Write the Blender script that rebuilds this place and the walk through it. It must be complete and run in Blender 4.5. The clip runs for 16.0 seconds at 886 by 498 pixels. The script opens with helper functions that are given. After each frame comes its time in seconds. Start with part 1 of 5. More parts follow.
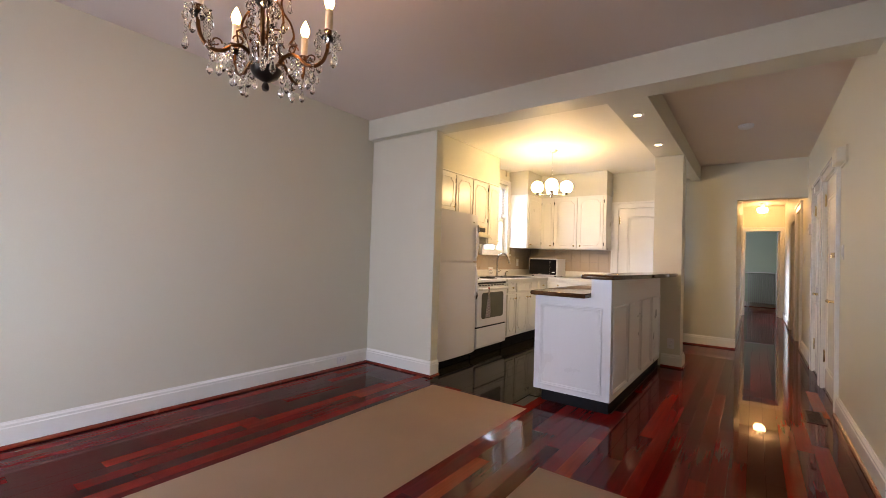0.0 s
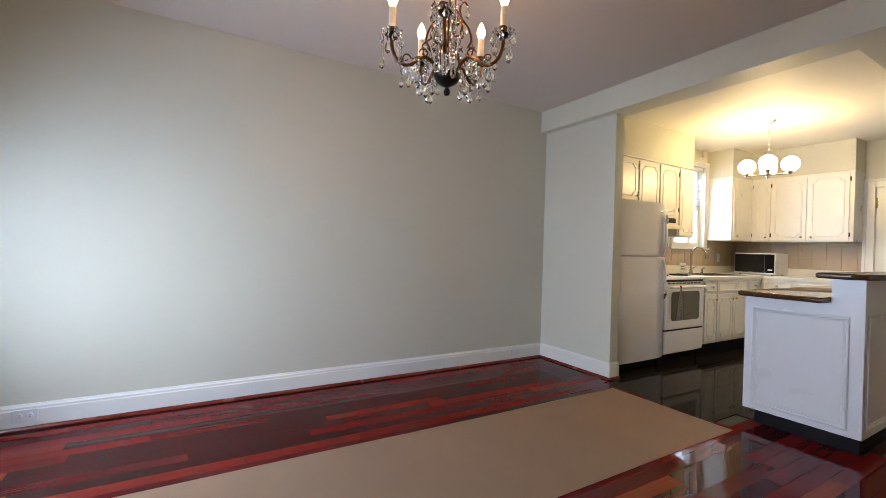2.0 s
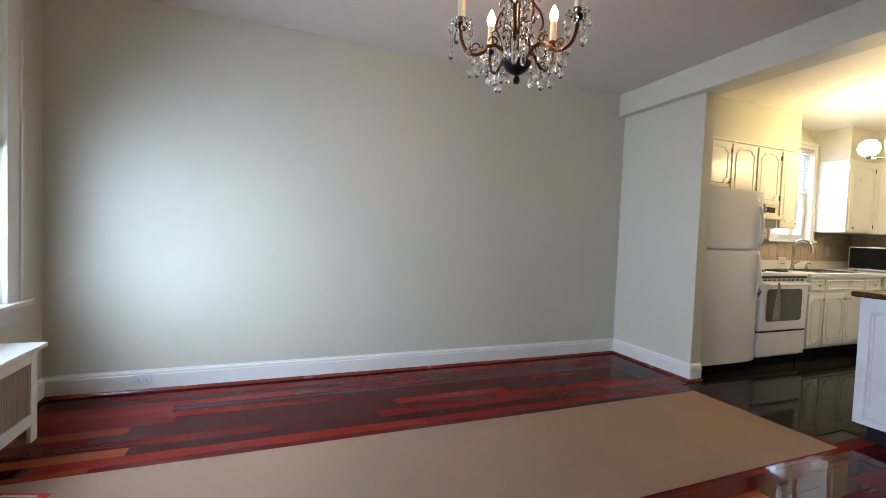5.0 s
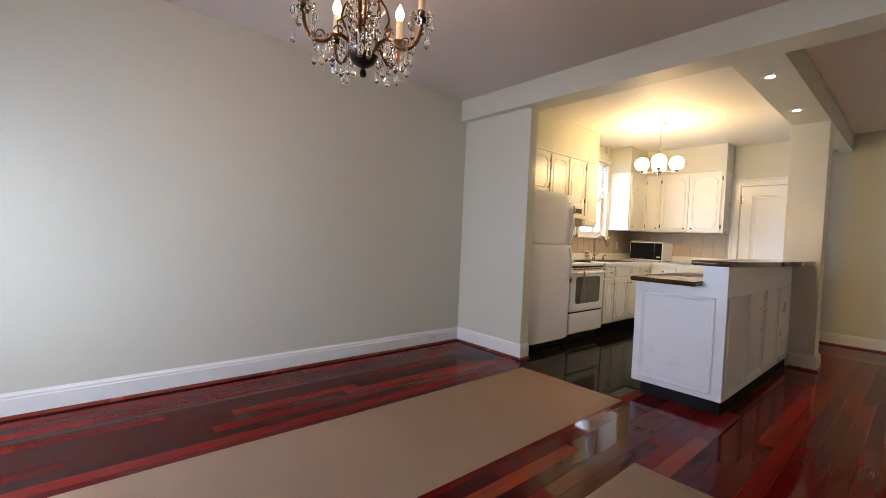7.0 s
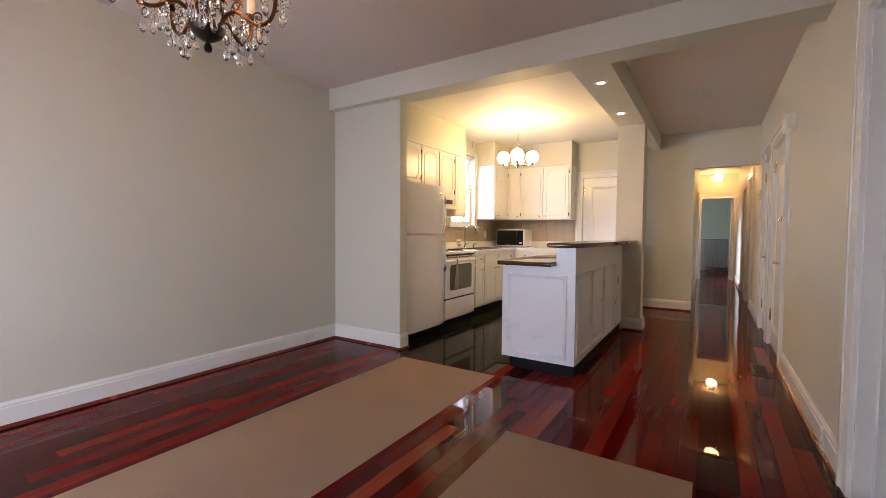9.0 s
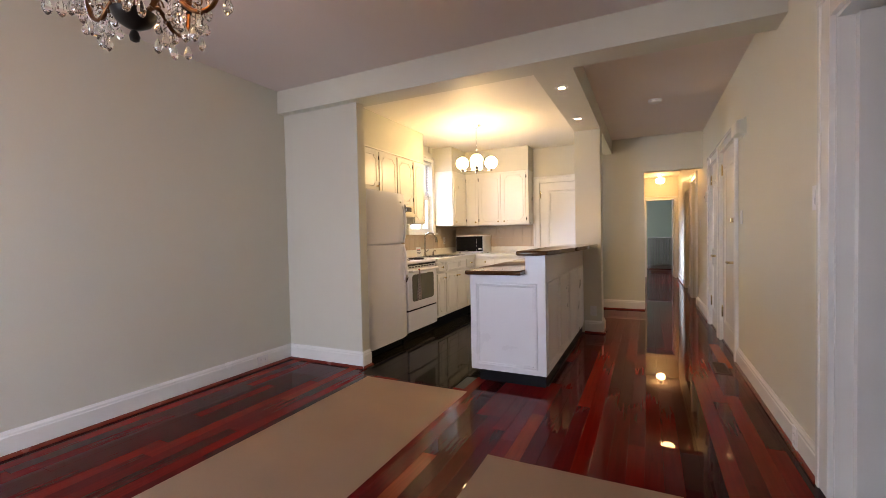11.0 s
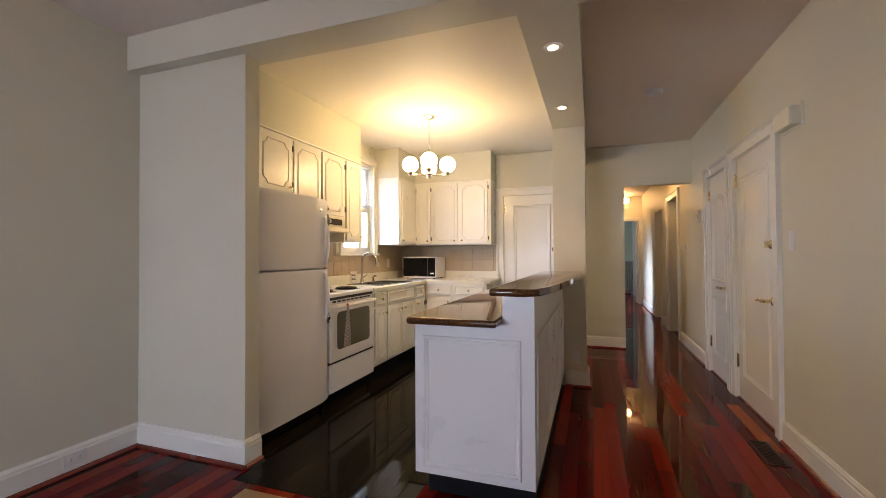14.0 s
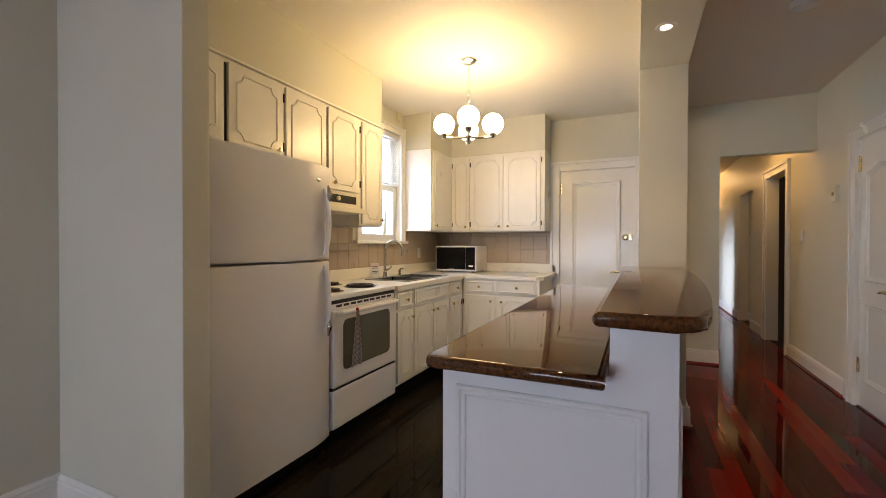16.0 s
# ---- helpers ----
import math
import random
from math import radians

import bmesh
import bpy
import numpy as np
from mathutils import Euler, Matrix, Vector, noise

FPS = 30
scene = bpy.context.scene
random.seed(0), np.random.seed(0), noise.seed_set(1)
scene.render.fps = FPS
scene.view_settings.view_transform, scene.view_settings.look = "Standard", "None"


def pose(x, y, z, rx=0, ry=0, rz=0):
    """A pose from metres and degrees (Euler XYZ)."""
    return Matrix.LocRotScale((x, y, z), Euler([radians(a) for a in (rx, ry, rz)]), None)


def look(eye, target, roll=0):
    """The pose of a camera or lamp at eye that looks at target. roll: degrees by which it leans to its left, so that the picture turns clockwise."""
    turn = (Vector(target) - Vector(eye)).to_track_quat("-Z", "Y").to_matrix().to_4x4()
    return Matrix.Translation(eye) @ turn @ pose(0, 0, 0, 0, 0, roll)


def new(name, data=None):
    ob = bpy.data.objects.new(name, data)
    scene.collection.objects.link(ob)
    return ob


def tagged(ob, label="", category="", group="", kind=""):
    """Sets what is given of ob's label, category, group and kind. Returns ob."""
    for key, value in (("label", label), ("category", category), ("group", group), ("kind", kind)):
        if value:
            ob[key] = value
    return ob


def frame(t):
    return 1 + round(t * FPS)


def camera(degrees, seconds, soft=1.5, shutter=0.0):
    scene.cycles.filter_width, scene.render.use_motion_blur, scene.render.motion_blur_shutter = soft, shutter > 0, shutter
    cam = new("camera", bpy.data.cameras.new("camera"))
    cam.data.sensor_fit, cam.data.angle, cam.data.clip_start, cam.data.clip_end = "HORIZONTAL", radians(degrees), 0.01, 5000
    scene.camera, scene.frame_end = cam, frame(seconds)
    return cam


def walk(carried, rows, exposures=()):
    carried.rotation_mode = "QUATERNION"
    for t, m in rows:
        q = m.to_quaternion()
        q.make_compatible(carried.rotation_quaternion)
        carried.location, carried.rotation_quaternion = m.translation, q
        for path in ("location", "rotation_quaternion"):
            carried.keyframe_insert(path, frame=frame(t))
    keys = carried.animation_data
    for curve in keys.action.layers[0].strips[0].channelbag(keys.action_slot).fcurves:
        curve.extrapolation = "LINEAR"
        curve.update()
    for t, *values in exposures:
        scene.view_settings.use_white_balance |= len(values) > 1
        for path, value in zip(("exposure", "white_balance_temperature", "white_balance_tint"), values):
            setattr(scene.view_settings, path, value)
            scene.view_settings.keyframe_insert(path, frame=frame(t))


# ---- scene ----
cam = camera(92.9, 16.0, soft=0.6)
PATH = [
    (0, (0.34, 0.107, 1.137), (-0.851, 1.713, 1.179), 1.8),
    (0.5, (0.341, 0.104, 1.132), (-0.988, 1.598, 1.168), 1.7),
    (1, (0.337, 0.103, 1.133), (-1.138, 1.454, 1.152), 1.4),
    (1.5, (0.339, 0.1, 1.112), (-1.273, 1.285, 1.131), 1.4),
    (2, (0.322, 0.097, 1.128), (-1.401, 1.112, 1.121), 1.7),
    (2.5, (0.335, 0.099, 1.119), (-1.476, 0.946, 1.091), 2.0),
    (3, (0.344, 0.092, 1.105), (-1.519, 0.817, 1.062), 2.2),
    (3.2, (0.36, 0.091, 1.124), (-1.518, 0.777, 1.07), 2.0),
    (4.2, (0.348, 0.097, 1.131), (-1.566, 0.672, 1.072), 2.1),
    (5.5, (0.322, 0.109, 1.147), (-1.474, 0.985, 1.073), 2.3),
    (6, (0.341, 0.119, 1.126), (-1.382, 1.132, 1.071), 2.2),
    (6.5, (0.336, 0.137, 1.123), (-1.284, 1.307, 1.073), 2.3),
    (7, (0.337, 0.122, 1.135), (-1.17, 1.436, 1.073), 2.5),
    (7.5, (0.326, 0.127, 1.113), (-1.055, 1.572, 1.053), 2.4),
    (8, (0.339, 0.129, 1.109), (-0.933, 1.67, 1.046), 1.5),
    (8.5, (0.337, 0.137, 1.115), (-0.829, 1.76, 1.04), 0.9),
    (9, (0.341, 0.145, 1.123), (-0.728, 1.833, 1.044), 0.4),
    (11.5, (0.073, 0.335, 1.168), (-0.759, 2.153, 1.124), -1.2),
    (12, (-0.039, 0.473, 1.175), (-0.804, 2.321, 1.141), -0.9),
    (12.5, (-0.134, 0.637, 1.189), (-0.806, 2.52, 1.141), -0.8),
    (13, (-0.191, 0.886, 1.176), (-0.842, 2.777, 1.157), -1.3),
    (13.5, (-0.223, 1.142, 1.182), (-0.88, 3.031, 1.197), -0.9),
    (14, (-0.263, 1.398, 1.198), (-0.929, 3.283, 1.228), -0.3),
    (14.5, (-0.306, 1.608, 1.205), (-1.009, 3.48, 1.231), 0.2),
    (15, (-0.383, 1.856, 1.203), (-1.143, 3.706, 1.219), 0.0),
    (15.5, (-0.501, 2.08, 1.2), (-1.3, 3.913, 1.208), 0.1),
    (16, (-0.614, 2.285, 1.191), (-1.448, 4.103, 1.171), 0.1),
]
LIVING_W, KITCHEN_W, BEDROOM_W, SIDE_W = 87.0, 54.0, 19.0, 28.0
GLOBE, POT, BULB, HALLGLOW, SPOT_W = 56.0, 120.0, 90.0, 48.0, 30.0
# seconds, stops, kelvin, tint: the picture cools while the window is near the view
GRADE = [(0.0, -0.06, 8250, 26), (1.5, -0.12, 7600, 19), (3.2, -0.02, 7050, 13), (5.5, -0.07, 7020, 13), (7.0, -0.12, 7650, 21), (9.0, -0.05, 8100, 27), (12.5, -0.08, 8100, 25), (14.5, -0.38, 8080, 23), (16.0, -0.50, 7900, 21)]
walk(cam, [(t, look(eye, target, roll)) for t, eye, target, roll in PATH], GRADE)

# ---- world and daylight ----
sky_world = bpy.data.worlds.new("sky")
scene.world = sky_world
sky_world.use_nodes = True
_nt = sky_world.node_tree
_sky = _nt.nodes.new("ShaderNodeTexSky")
_sky.sky_type = "NISHITA"
_sky.sun_disc = False
_sky.sun_elevation = radians(38)
_sky.sun_rotation = radians(150)
_nt.links.new(_sky.outputs[0], _nt.nodes["Background"].inputs[0])
_nt.nodes["Background"].inputs[1].default_value = 0.12


def area_light(name, eye, target, w, h, power, color):
    data = bpy.data.lights.new(name, "AREA")
    data.shape, data.size, data.size_y, data.energy, data.color = "RECTANGLE", w, h, power, color
    ob = new(name, data)
    ob.matrix_world = look(eye, target)
    return ob


DAY = (0.49, 0.68, 1.0)
living_light = area_light("window_daylight_living", (-1.75, -1.58, 1.12), (-2.0, -0.35, 0.33), 1.9, 1.0, LIVING_W, DAY)
living_light.data.spread = radians(171)
area_light("window_daylight_kitchen", (-3.08, 5.72, 1.78), (-1.5, 5.72, 1.6), 0.95, 1.3, KITCHEN_W, DAY)
area_light("window_daylight_bedroom", (-1.1, 14.0, 1.5), (1.0, 14.0, 1.3), 1.2, 1.3, BEDROOM_W, DAY)
# added lamp in an unseen side room; its narrow beam brightens the hall wall
side_light = area_light("added_side_room_beam", (-1.95, 11.85, 1.55), (0.88, 11.05, 0.45), 0.5, 0.6, SIDE_W, DAY)
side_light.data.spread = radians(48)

# ---- helpers of this scene ----
WORLDM = {}


def part(name, bm, material, parent=None, label=""):
    """Link a bmesh as one mesh object under a thing or a part."""
    bmesh.ops.recalc_face_normals(bm, faces=bm.faces)
    me = bpy.data.meshes.new(name)
    bm.to_mesh(me)
    bm.free()
    me.materials.append(material)
    ob = new(name, me)
    if parent is not None:
        ob.parent = parent
        ob.matrix_parent_inverse = WORLDM.get(parent.name, Matrix.Identity(4)).inverted()
    if label:
        ob["label"] = label
    return ob


def shared(name, me, parent, m):
    """A piece on a mesh that is already there, at the pose m in the world."""
    ob = new(name, me)
    ob.parent = parent
    ob.matrix_parent_inverse = WORLDM.get(parent.name, Matrix.Identity(4)).inverted()
    ob.matrix_basis = m
    return ob


def thing(name, at, label, category, group="", kind=""):
    ob = new(name)
    ob.empty_display_size = 0.1
    ob.matrix_basis = Matrix.Translation(at)
    WORLDM[ob.name] = ob.matrix_basis.copy()
    return tagged(ob, label, category, group, kind)


def mesh_of(name, bm, material):
    bmesh.ops.recalc_face_normals(bm, faces=bm.faces)
    me = bpy.data.meshes.new(name)
    bm.to_mesh(me)
    bm.free()
    me.materials.append(material)
    return me


def smooth(ob, angle=40):
    me = ob.data
    me.polygons.foreach_set("use_smooth", [True] * len(me.polygons))
    me.set_sharp_from_angle(angle=radians(angle))
    return ob


def box(bm, x0, x1, y0, y1, z0, z1, bevel=0.0, seg=2):
    made = bmesh.ops.create_cube(bm, size=1.0)["verts"]
    for v in made:
        v.co = Vector((x0 + (v.co.x + 0.5) * (x1 - x0), y0 + (v.co.y + 0.5) * (y1 - y0), z0 + (v.co.z + 0.5) * (z1 - z0)))
    if bevel:
        edges = list({e for v in made for e in v.link_edges})
        bmesh.ops.bevel(bm, geom=edges, offset=bevel, segments=seg, affect="EDGES", profile=0.6)
    return bm


def boxes(*rows, bevel=0.0):
    bm = bmesh.new()
    for r in rows:
        box(bm, *r, bevel=bevel)
    return bm


def lathe(bm, profile, at=(0, 0, 0), seg=20, m=None):
    """Turn (radius, height) pairs about z."""
    rings = []
    at = Vector(at)
    for r, z in profile:
        ring = []
        for i in range(seg):
            a = 2 * math.pi * i / seg
            co = Vector((r * math.cos(a), r * math.sin(a), z))
            ring.append(bm.verts.new(at + (m @ co if m is not None else co)))
        rings.append(ring)
    for a, b in zip(rings, rings[1:]):
        for i in range(seg):
            j = (i + 1) % seg
            bm.faces.new((a[i], a[j], b[j], b[i]))
    bm.faces.new(list(reversed(rings[0])))
    bm.faces.new(rings[-1])
    return bm


def tube(bm, pts, r, seg=8, closed=False, flat=1.0):
    """A round bar along points; r is one radius or one for each point."""
    pts = [Vector(p) for p in pts]
    n = len(pts)
    rs = r if isinstance(r, (list, tuple)) else [r] * n
    rings = []
    side = None
    for i, p in enumerate(pts):
        a = pts[(i - 1) % n] if (closed or i > 0) else p
        b = pts[(i + 1) % n] if (closed or i < n - 1) else p
        d = (b - a).normalized()
        if side is None:
            side = d.orthogonal().normalized()
        side = (side - d * side.dot(d))
        side = side.normalized() if side.length > 1e-6 else d.orthogonal().normalized()
        up = d.cross(side)
        rings.append([bm.verts.new(p + rs[i] * (math.cos(2 * math.pi * k / seg) * side + flat * math.sin(2 * math.pi * k / seg) * up)) for k in range(seg)])
    pairs = list(zip(rings, rings[1:])) + ([(rings[-1], rings[0])] if closed else [])
    for a, b in pairs:
        for k in range(seg):
            j = (k + 1) % seg
            bm.faces.new((a[k], a[j], b[j], b[k]))
    if not closed:
        bm.faces.new(list(reversed(rings[0])))
        bm.faces.new(rings[-1])
    return bm


def ball(bm, at, r, seg=16, rings=10, squash=1.0):
    prof = [(max(1e-4, r * math.sin(math.pi * i / rings)), -r * squash * math.cos(math.pi * i / rings)) for i in range(rings + 1)]
    return lathe(bm, prof, at, seg)


def prism(bm, outline, z0, z1, bevel=0.0, seg=3):
    """Extrude a flat outline of (x, y) from z0 to z1, with rounded top and bottom edges."""
    low = [bm.verts.new((x, y, z0)) for x, y in outline]
    high = [bm.verts.new((x, y, z1)) for x, y in outline]
    n = len(outline)
    fl, fh = bm.faces.new(list(reversed(low))), bm.faces.new(high)
    for i in range(n):
        bm.faces.new((low[i], low[(i + 1) % n], high[(i + 1) % n], high[i]))
    if bevel:
        edges = list(fl.edges) + list(fh.edges)
        bmesh.ops.bevel(bm, geom=edges, offset=bevel, segments=seg, affect="EDGES", profile=0.5)
    return bm


def facing_x(x, y, z):
    """Local (across, out, up) to a face that looks along +x: across runs along +y."""
    return Matrix(((0, 1, 0, x), (1, 0, 0, y), (0, 0, 1, z), (0, 0, 0, 1)))


def facing_minus_x(x, y, z):
    return Matrix(((0, -1, 0, x), (1, 0, 0, y), (0, 0, 1, z), (0, 0, 0, 1)))


def facing_minus_y(x, y, z):
    return Matrix(((1, 0, 0, x), (0, -1, 0, y), (0, 0, 1, z), (0, 0, 0, 1)))


# ---- materials ----
def material(name, color, rough=0.5, metal=0.0, vary=0.06, scale=6.0, fine=90.0, bump=0.02, stretch=(1, 1, 1), rough_vary=0.08, coat=0.0, per_object=0.0, second=None, second_amount=0.5):
    """Two scales of variation in colour and roughness, with a fine bump."""
    m = bpy.data.materials.new(name)
    m.use_nodes = True
    nt = m.node_tree
    b = nt.nodes["Principled BSDF"]
    tc = nt.nodes.new("ShaderNodeTexCoord")
    mp = nt.nodes.new("ShaderNodeMapping")
    mp.inputs["Scale"].default_value = stretch
    nt.links.new(tc.outputs["Object"], mp.inputs[0])
    vec = mp.outputs[0]
    if per_object:
        oi = nt.nodes.new("ShaderNodeObjectInfo")
        mul = nt.nodes.new("ShaderNodeVectorMath")
        mul.operation = "SCALE"
        mul.inputs[0].default_value = (37.0, 91.0, 53.0)
        nt.links.new(oi.outputs["Random"], mul.inputs["Scale"])
        add = nt.nodes.new("ShaderNodeVectorMath")
        nt.links.new(vec, add.inputs[0])
        nt.links.new(mul.outputs[0], add.inputs[1])
        vec = add.outputs[0]
    big = nt.nodes.new("ShaderNodeTexNoise")
    big.inputs["Scale"].default_value, big.inputs["Detail"].default_value = scale, 5
    small = nt.nodes.new("ShaderNodeTexNoise")
    small.inputs["Scale"].default_value, small.inputs["Detail"].default_value = fine, 4
    nt.links.new(vec, big.inputs["Vector"])
    nt.links.new(vec, small.inputs["Vector"])
    mix = nt.nodes.new("ShaderNodeMix")
    mix.data_type = "RGBA"
    dark = [c * (1 - vary) for c in color]
    light = [min(1, c * (1 + vary)) for c in (second or color)]
    mix.inputs["A"].default_value = (*dark, 1)
    mix.inputs["B"].default_value = (*light, 1)
    ramp = nt.nodes.new("ShaderNodeMapRange")
    ramp.inputs["From Min"].default_value, ramp.inputs["From Max"].default_value = 0.3, 0.7
    avg = nt.nodes.new("ShaderNodeMath")
    avg.operation = "MULTIPLY_ADD"
    avg.inputs[1].default_value, avg.inputs[2].default_value = 0.35, 0.0
    nt.links.new(small.outputs["Fac"], avg.inputs[0])
    avg2 = nt.nodes.new("ShaderNodeMath")
    avg2.operation = "MULTIPLY_ADD"
    avg2.inputs[1].default_value = 0.65
    nt.links.new(big.outputs["Fac"], avg2.inputs[0])
    nt.links.new(avg.outputs[0], avg2.inputs[2])
    nt.links.new(avg2.outputs[0], ramp.inputs["Value"])
    nt.links.new(ramp.outputs[0], mix.inputs["Factor"])
    nt.links.new(mix.outputs["Result"], b.inputs["Base Color"])
    rr = nt.nodes.new("ShaderNodeMapRange")
    rr.inputs["To Min"].default_value, rr.inputs["To Max"].default_value = max(0.02, rough - rough_vary), min(1, rough + rough_vary)
    nt.links.new(big.outputs["Fac"], rr.inputs["Value"])
    nt.links.new(rr.outputs[0], b.inputs["Roughness"])
    b.inputs["Metallic"].default_value = metal
    b.inputs["Coat Weight"].default_value = coat
    b.inputs["Coat Roughness"].default_value = 0.06
    if bump:
        bp = nt.nodes.new("ShaderNodeBump")
        bp.inputs["Strength"].default_value, bp.inputs["Distance"].default_value = bump * 4, 0.002
        nt.links.new(small.outputs["Fac"], bp.inputs["Height"])
        nt.links.new(bp.outputs[0], b.inputs["Normal"])
    return m


def wood_floor(name, ramp_rows, rough, coat):
    """Planks: a colour of their own each, with long grain along y."""
    m = bpy.data.materials.new(name)
    m.use_nodes = True
    nt = m.node_tree
    b = nt.nodes["Principled BSDF"]
    oi = nt.nodes.new("ShaderNodeObjectInfo")
    geo = nt.nodes.new("ShaderNodeNewGeometry")
    rnd = nt.nodes.new("ShaderNodeMath")
    rnd.operation = "ADD"
    nt.links.new(oi.outputs["Random"], rnd.inputs[0])
    nt.links.new(geo.outputs["Random Per Island"], rnd.inputs[1])
    fr = nt.nodes.new("ShaderNodeMath")
    fr.operation = "FRACT"
    nt.links.new(rnd.outputs[0], fr.inputs[0])
    cr = nt.nodes.new("ShaderNodeValToRGB")
    els = cr.color_ramp.elements
    els[0].position, els[0].color = ramp_rows[0][0], (*ramp_rows[0][1], 1)
    els[1].position, els[1].color = ramp_rows[-1][0], (*ramp_rows[-1][1], 1)
    for p, c in ramp_rows[1:-1]:
        e = els.new(p)
        e.color = (*c, 1)
    nt.links.new(fr.outputs[0], cr.inputs[0])
    mul = nt.nodes.new("ShaderNodeVectorMath")
    mul.operation = "SCALE"
    mul.inputs[0].default_value = (31.0, 77.0, 13.0)
    nt.links.new(fr.outputs[0], mul.inputs["Scale"])
    add = nt.nodes.new("ShaderNodeVectorMath")
    nt.links.new(geo.outputs["Position"], add.inputs[0])
    nt.links.new(mul.outputs[0], add.inputs[1])
    mp = nt.nodes.new("ShaderNodeMapping")
    mp.inputs["Scale"].default_value = (60, 3.0, 60)
    nt.links.new(add.outputs[0], mp.inputs[0])
    grain = nt.nodes.new("ShaderNodeTexNoise")
    grain.inputs["Scale"].default_value, grain.inputs["Detail"].default_value, grain.inputs["Distortion"].default_value = 1.0, 6, 0.6
    nt.links.new(mp.outputs[0], grain.inputs["Vector"])
    gr = nt.nodes.new("ShaderNodeMapRange")
    gr.inputs["From Min"].default_value, gr.inputs["From Max"].default_value = 0.3, 0.7
    gr.inputs["To Min"].default_value, gr.inputs["To Max"].default_value = 0.80, 1.12
    nt.links.new(grain.outputs["Fac"], gr.inputs["Value"])
    mx = nt.nodes.new("ShaderNodeMix")
    mx.data_type, mx.blend_type = "RGBA", "MULTIPLY"
    mx.inputs["Factor"].default_value = 1.0
    nt.links.new(cr.outputs[0], mx.inputs["A"])
    nt.links.new(gr.outputs[0], mx.inputs["B"])
    nt.links.new(mx.outputs["Result"], b.inputs["Base Color"])
    wear = nt.nodes.new("ShaderNodeTexNoise")
    wear.inputs["Scale"].default_value, wear.inputs["Detail"].default_value = 2.2, 6
    nt.links.new(geo.outputs["Position"], wear.inputs["Vector"])
    wr = nt.nodes.new("ShaderNodeMapRange")
    wr.inputs["To Min"].default_value, wr.inputs["To Max"].default_value = rough * 0.5, rough * 1.5
    nt.links.new(wear.outputs["Fac"], wr.inputs["Value"])
    nt.links.new(wr.outputs[0], b.inputs["Roughness"])
    b.inputs["Coat Weight"].default_value = coat
    b.inputs["Specular IOR Level"].default_value = 0.115
    wav = nt.nodes.new("ShaderNodeTexNoise")
    wav.inputs["Scale"].default_value, wav.inputs["Detail"].default_value = 7.0, 2
    nt.links.new(add.outputs[0], wav.inputs["Vector"])
    bp = nt.nodes.new("ShaderNodeBump")
    bp.inputs["Strength"].default_value, bp.inputs["Distance"].default_value = 0.03, 0.004
    nt.links.new(wav.outputs["Fac"], bp.inputs["Height"])
    nt.links.new(bp.outputs[0], b.inputs["Normal"])
    nt.links.new(bp.outputs[0], b.inputs["Coat Normal"])
    return m


def glow(name, color, strength, base=(0.9, 0.88, 0.82)):
    m = bpy.data.materials.new(name)
    m.use_nodes = True
    b = m.node_tree.nodes["Principled BSDF"]
    b.inputs["Base Color"].default_value = (*base, 1)
    b.inputs["Roughness"].default_value = 0.25
    b.inputs["Emission Color"].default_value = (*color, 1)
    b.inputs["Emission Strength"].default_value = strength
    return m


def curve_points(pts, steps=4):
    """A smooth run of points through the given ones."""
    pts = [Vector(p) for p in pts]
    out = []
    for i in range(len(pts) - 1):
        a, b, c, d = pts[max(i - 1, 0)], pts[i], pts[i + 1], pts[min(i + 2, len(pts) - 1)]
        for k in range(steps):
            u = k / steps
            out.append(0.5 * (2 * b + (c - a) * u + (2 * a - 5 * b + 4 * c - d) * u * u + (3 * b - a - 3 * c + d) * u ** 3))
    return out + [pts[-1]]


def clear_glass(name, color=(1, 1, 1), rough=0.0, ior=1.45):
    m = bpy.data.materials.new(name)
    m.use_nodes = True
    b = m.node_tree.nodes["Principled BSDF"]
    b.inputs["Base Color"].default_value = (*color, 1)
    b.inputs["Roughness"].default_value = rough
    b.inputs["IOR"].default_value = ior
    b.inputs["Transmission Weight"].default_value = 1.0
    return m


def granite(name):
    m = material(name, (0.018, 0.0072, 0.0042), 0.04, vary=0.5, scale=120.0, fine=420.0, bump=0.0, rough_vary=0.012, coat=0.0, second=(0.100, 0.037, 0.012))
    m.node_tree.nodes["Principled BSDF"].inputs["Specular IOR Level"].default_value = 0.5
    return m


wall_paint = material("wall_paint", (0.60, 0.58, 0.478), 0.45, vary=0.025, scale=1.3, fine=160, bump=0.035, rough_vary=0.06)
teal_paint = material("teal_paint", (0.47, 0.56, 0.42), 0.5, vary=0.03, scale=1.5, fine=160, bump=0.03)
# off-white with the red bounce from the floor mixed into the colour
ceiling_floor_bounce = material("ceiling_floor_bounce", (0.68, 0.595, 0.54), 0.6, vary=0.025, scale=1.1, fine=120, bump=0.03)
# lighter copy for the kitchen: the pendant's brightness is put into the colour
kitchen_ceiling_lit = material("kitchen_ceiling_lit", (0.80, 0.76, 0.66), 0.6, vary=0.025, scale=1.1, fine=120, bump=0.03)
# cabinet white turned cooler: the blue daylight on the bar is in the colour
bar_daylight_white = material("bar_daylight_white", (0.75, 0.755, 0.765), 0.30, vary=0.015, scale=4, fine=120, bump=0.01)
white_trim = material("white_trim", (0.76, 0.75, 0.70), 0.24, vary=0.02, scale=3, fine=140, bump=0.015)
white_cabinet = material("white_cabinet", (0.74, 0.72, 0.66), 0.30, vary=0.025, scale=4, fine=120, bump=0.02)
